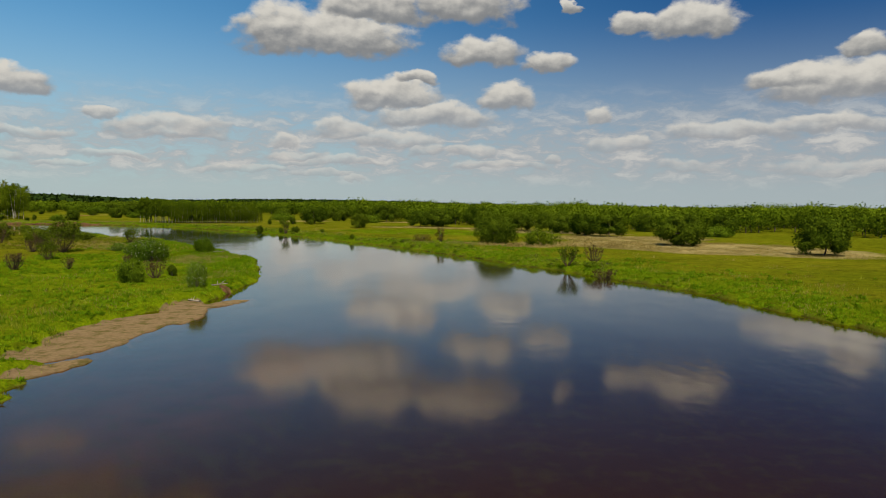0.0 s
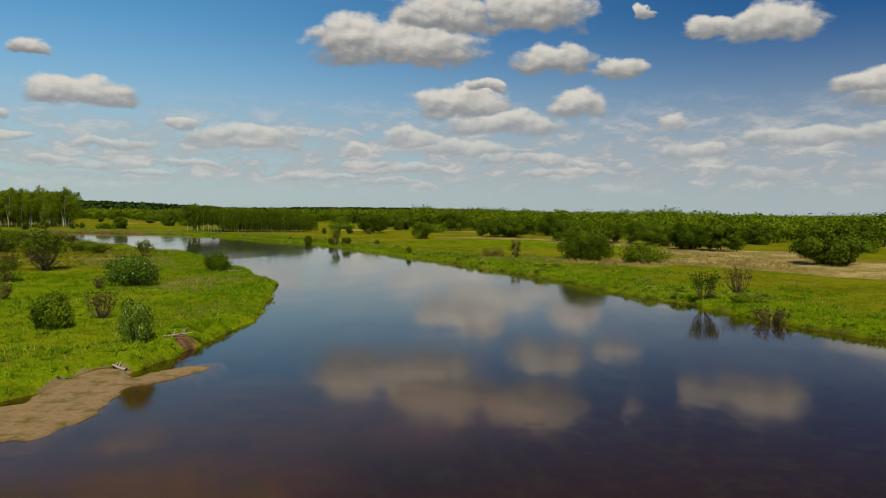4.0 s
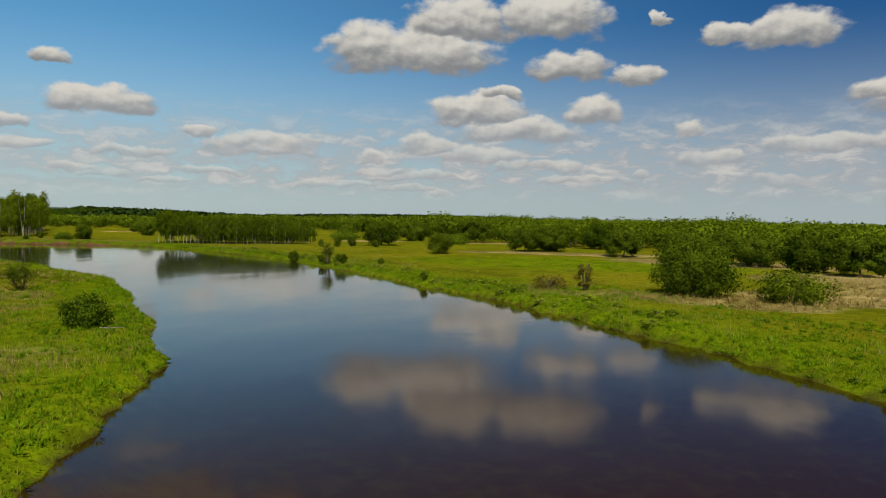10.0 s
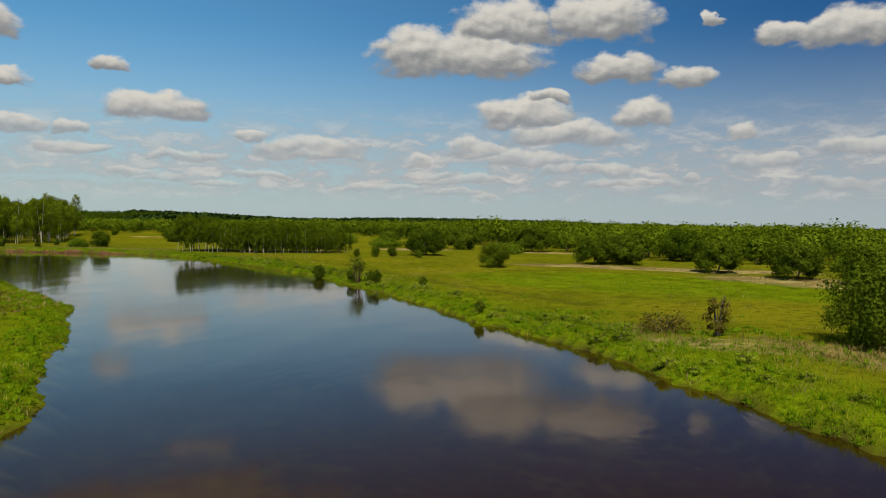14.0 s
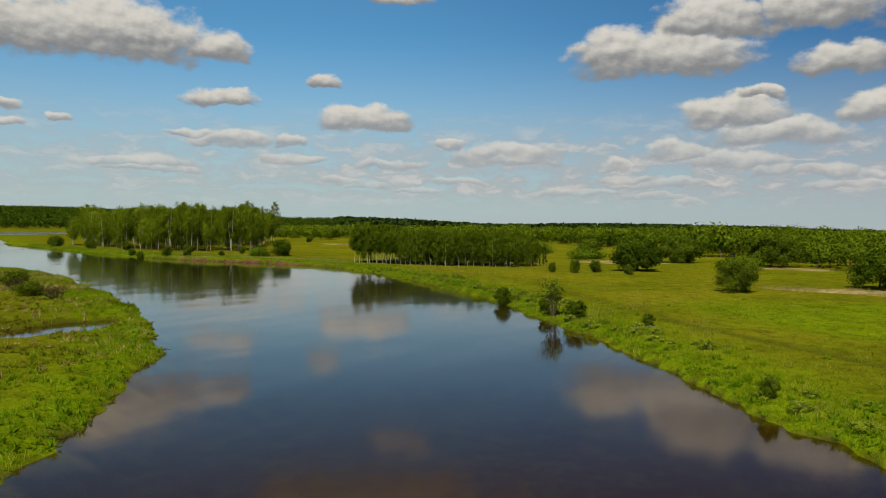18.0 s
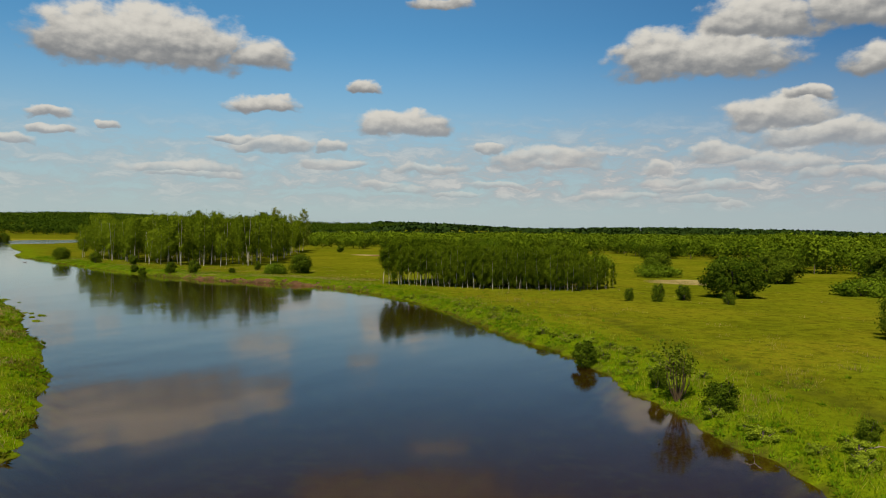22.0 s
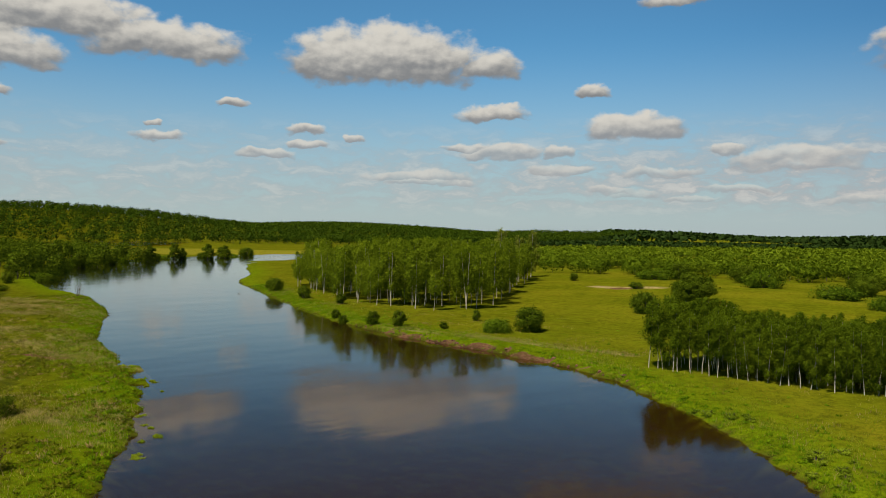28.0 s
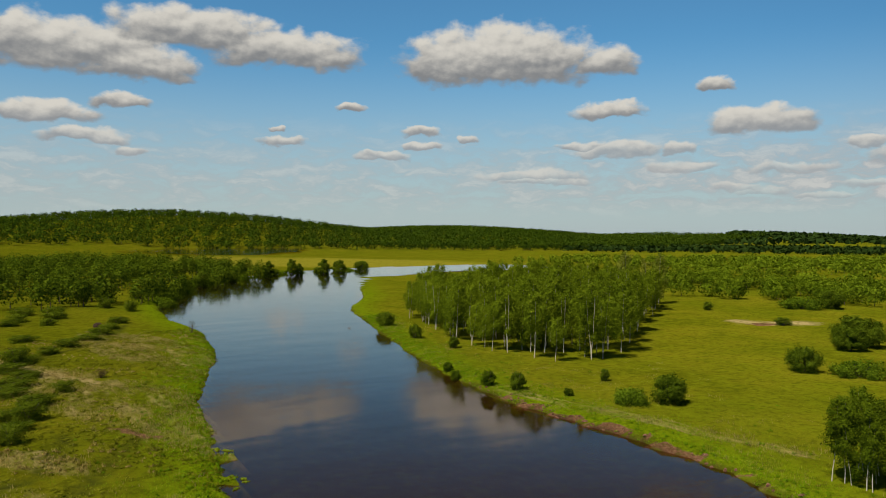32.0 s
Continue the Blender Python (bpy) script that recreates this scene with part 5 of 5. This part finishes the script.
# ---------------------------------------------------------------- small things
def lay(ob, x, y, heading, lift=0.0):
    ob.matrix_basis = Matrix.Translation((x, y, max(ground_height(x, y), 0.0) + lift)) @ Matrix.Rotation(radians(heading), 4, "Z")
    return ob


lay(log("driftwood", "bleached driftwood limb stranded on the bank", 3.2, 0.10, 1, BARK_PALE, 3), -22.4, 63.6, 140, -0.05)
lay(log("driftwood", "grey driftwood root on the sand spit", 2.2, 0.08, 2, BARK_PALE, 3), -23.2, 69.5, 60, -0.04)
lay(log("driftwood", "grey driftwood branch half in the water", 1.3, 0.035, 3, BARK_GREY, 1), -36.8, 186.0, 150, -0.05)
lay(log("driftwood", "pale fallen branch in the bank grass", 1.8, 0.05, 4, BARK_PALE, 1), -32.5, 188.2, 40, 0.25)
lay(log("driftwood", "dark branch floating near the bank", 4.0, 0.09, 5, BARK_GREY, 2), -251, 282.0, 160, -0.10)
lay(log("driftwood", "pale weathered log beside a round bush", 1.7, 0.06, 6, BARK_PALE, 1), -38.2, 118.0, 20, 0.12)
lay(mound("hay_heap", "dark brown heap of old hay on the meadow", "heap", 1.6, 1.2, 1.2, 7, OLD_HAY), -290, 225, 0)

# crumbled lumps of red earth along the undercut bank
rng = np.random.default_rng(77)
lump = mound("earth_lump", "crumbled lump of red earth at the bank's foot", "earth lump", 0.55, 0.4, 0.32, 8, RED_EARTH)
lump["group"] = "fallen lumps along the red bank"
placed = 0
for k in range(400):
    x = rng.uniform(-176, -108)
    line = np.interp(x, [-183, -165, -150, -135, -121, -110, -97], [267, 263, 262, 262, 261, 257, 249])
    y = line + rng.uniform(-1.0, 2.6)
    if not -0.1 < float(sample("shore", x, y)[0]) < 1.3 or placed >= 40:
        continue
    m = Matrix.Translation((x, y, max(ground_height(x, y), -0.05) - 0.08)) @ Matrix.Rotation(rng.uniform(0, 6.3), 4, "Z")
    ob = lump if placed == 0 else copy_thing(lump, m)
    ob.matrix_basis = m
    ob.scale = (rng.uniform(0.25, 1.1), rng.uniform(0.25, 0.6), rng.uniform(0.4, 1.0))
    placed += 1
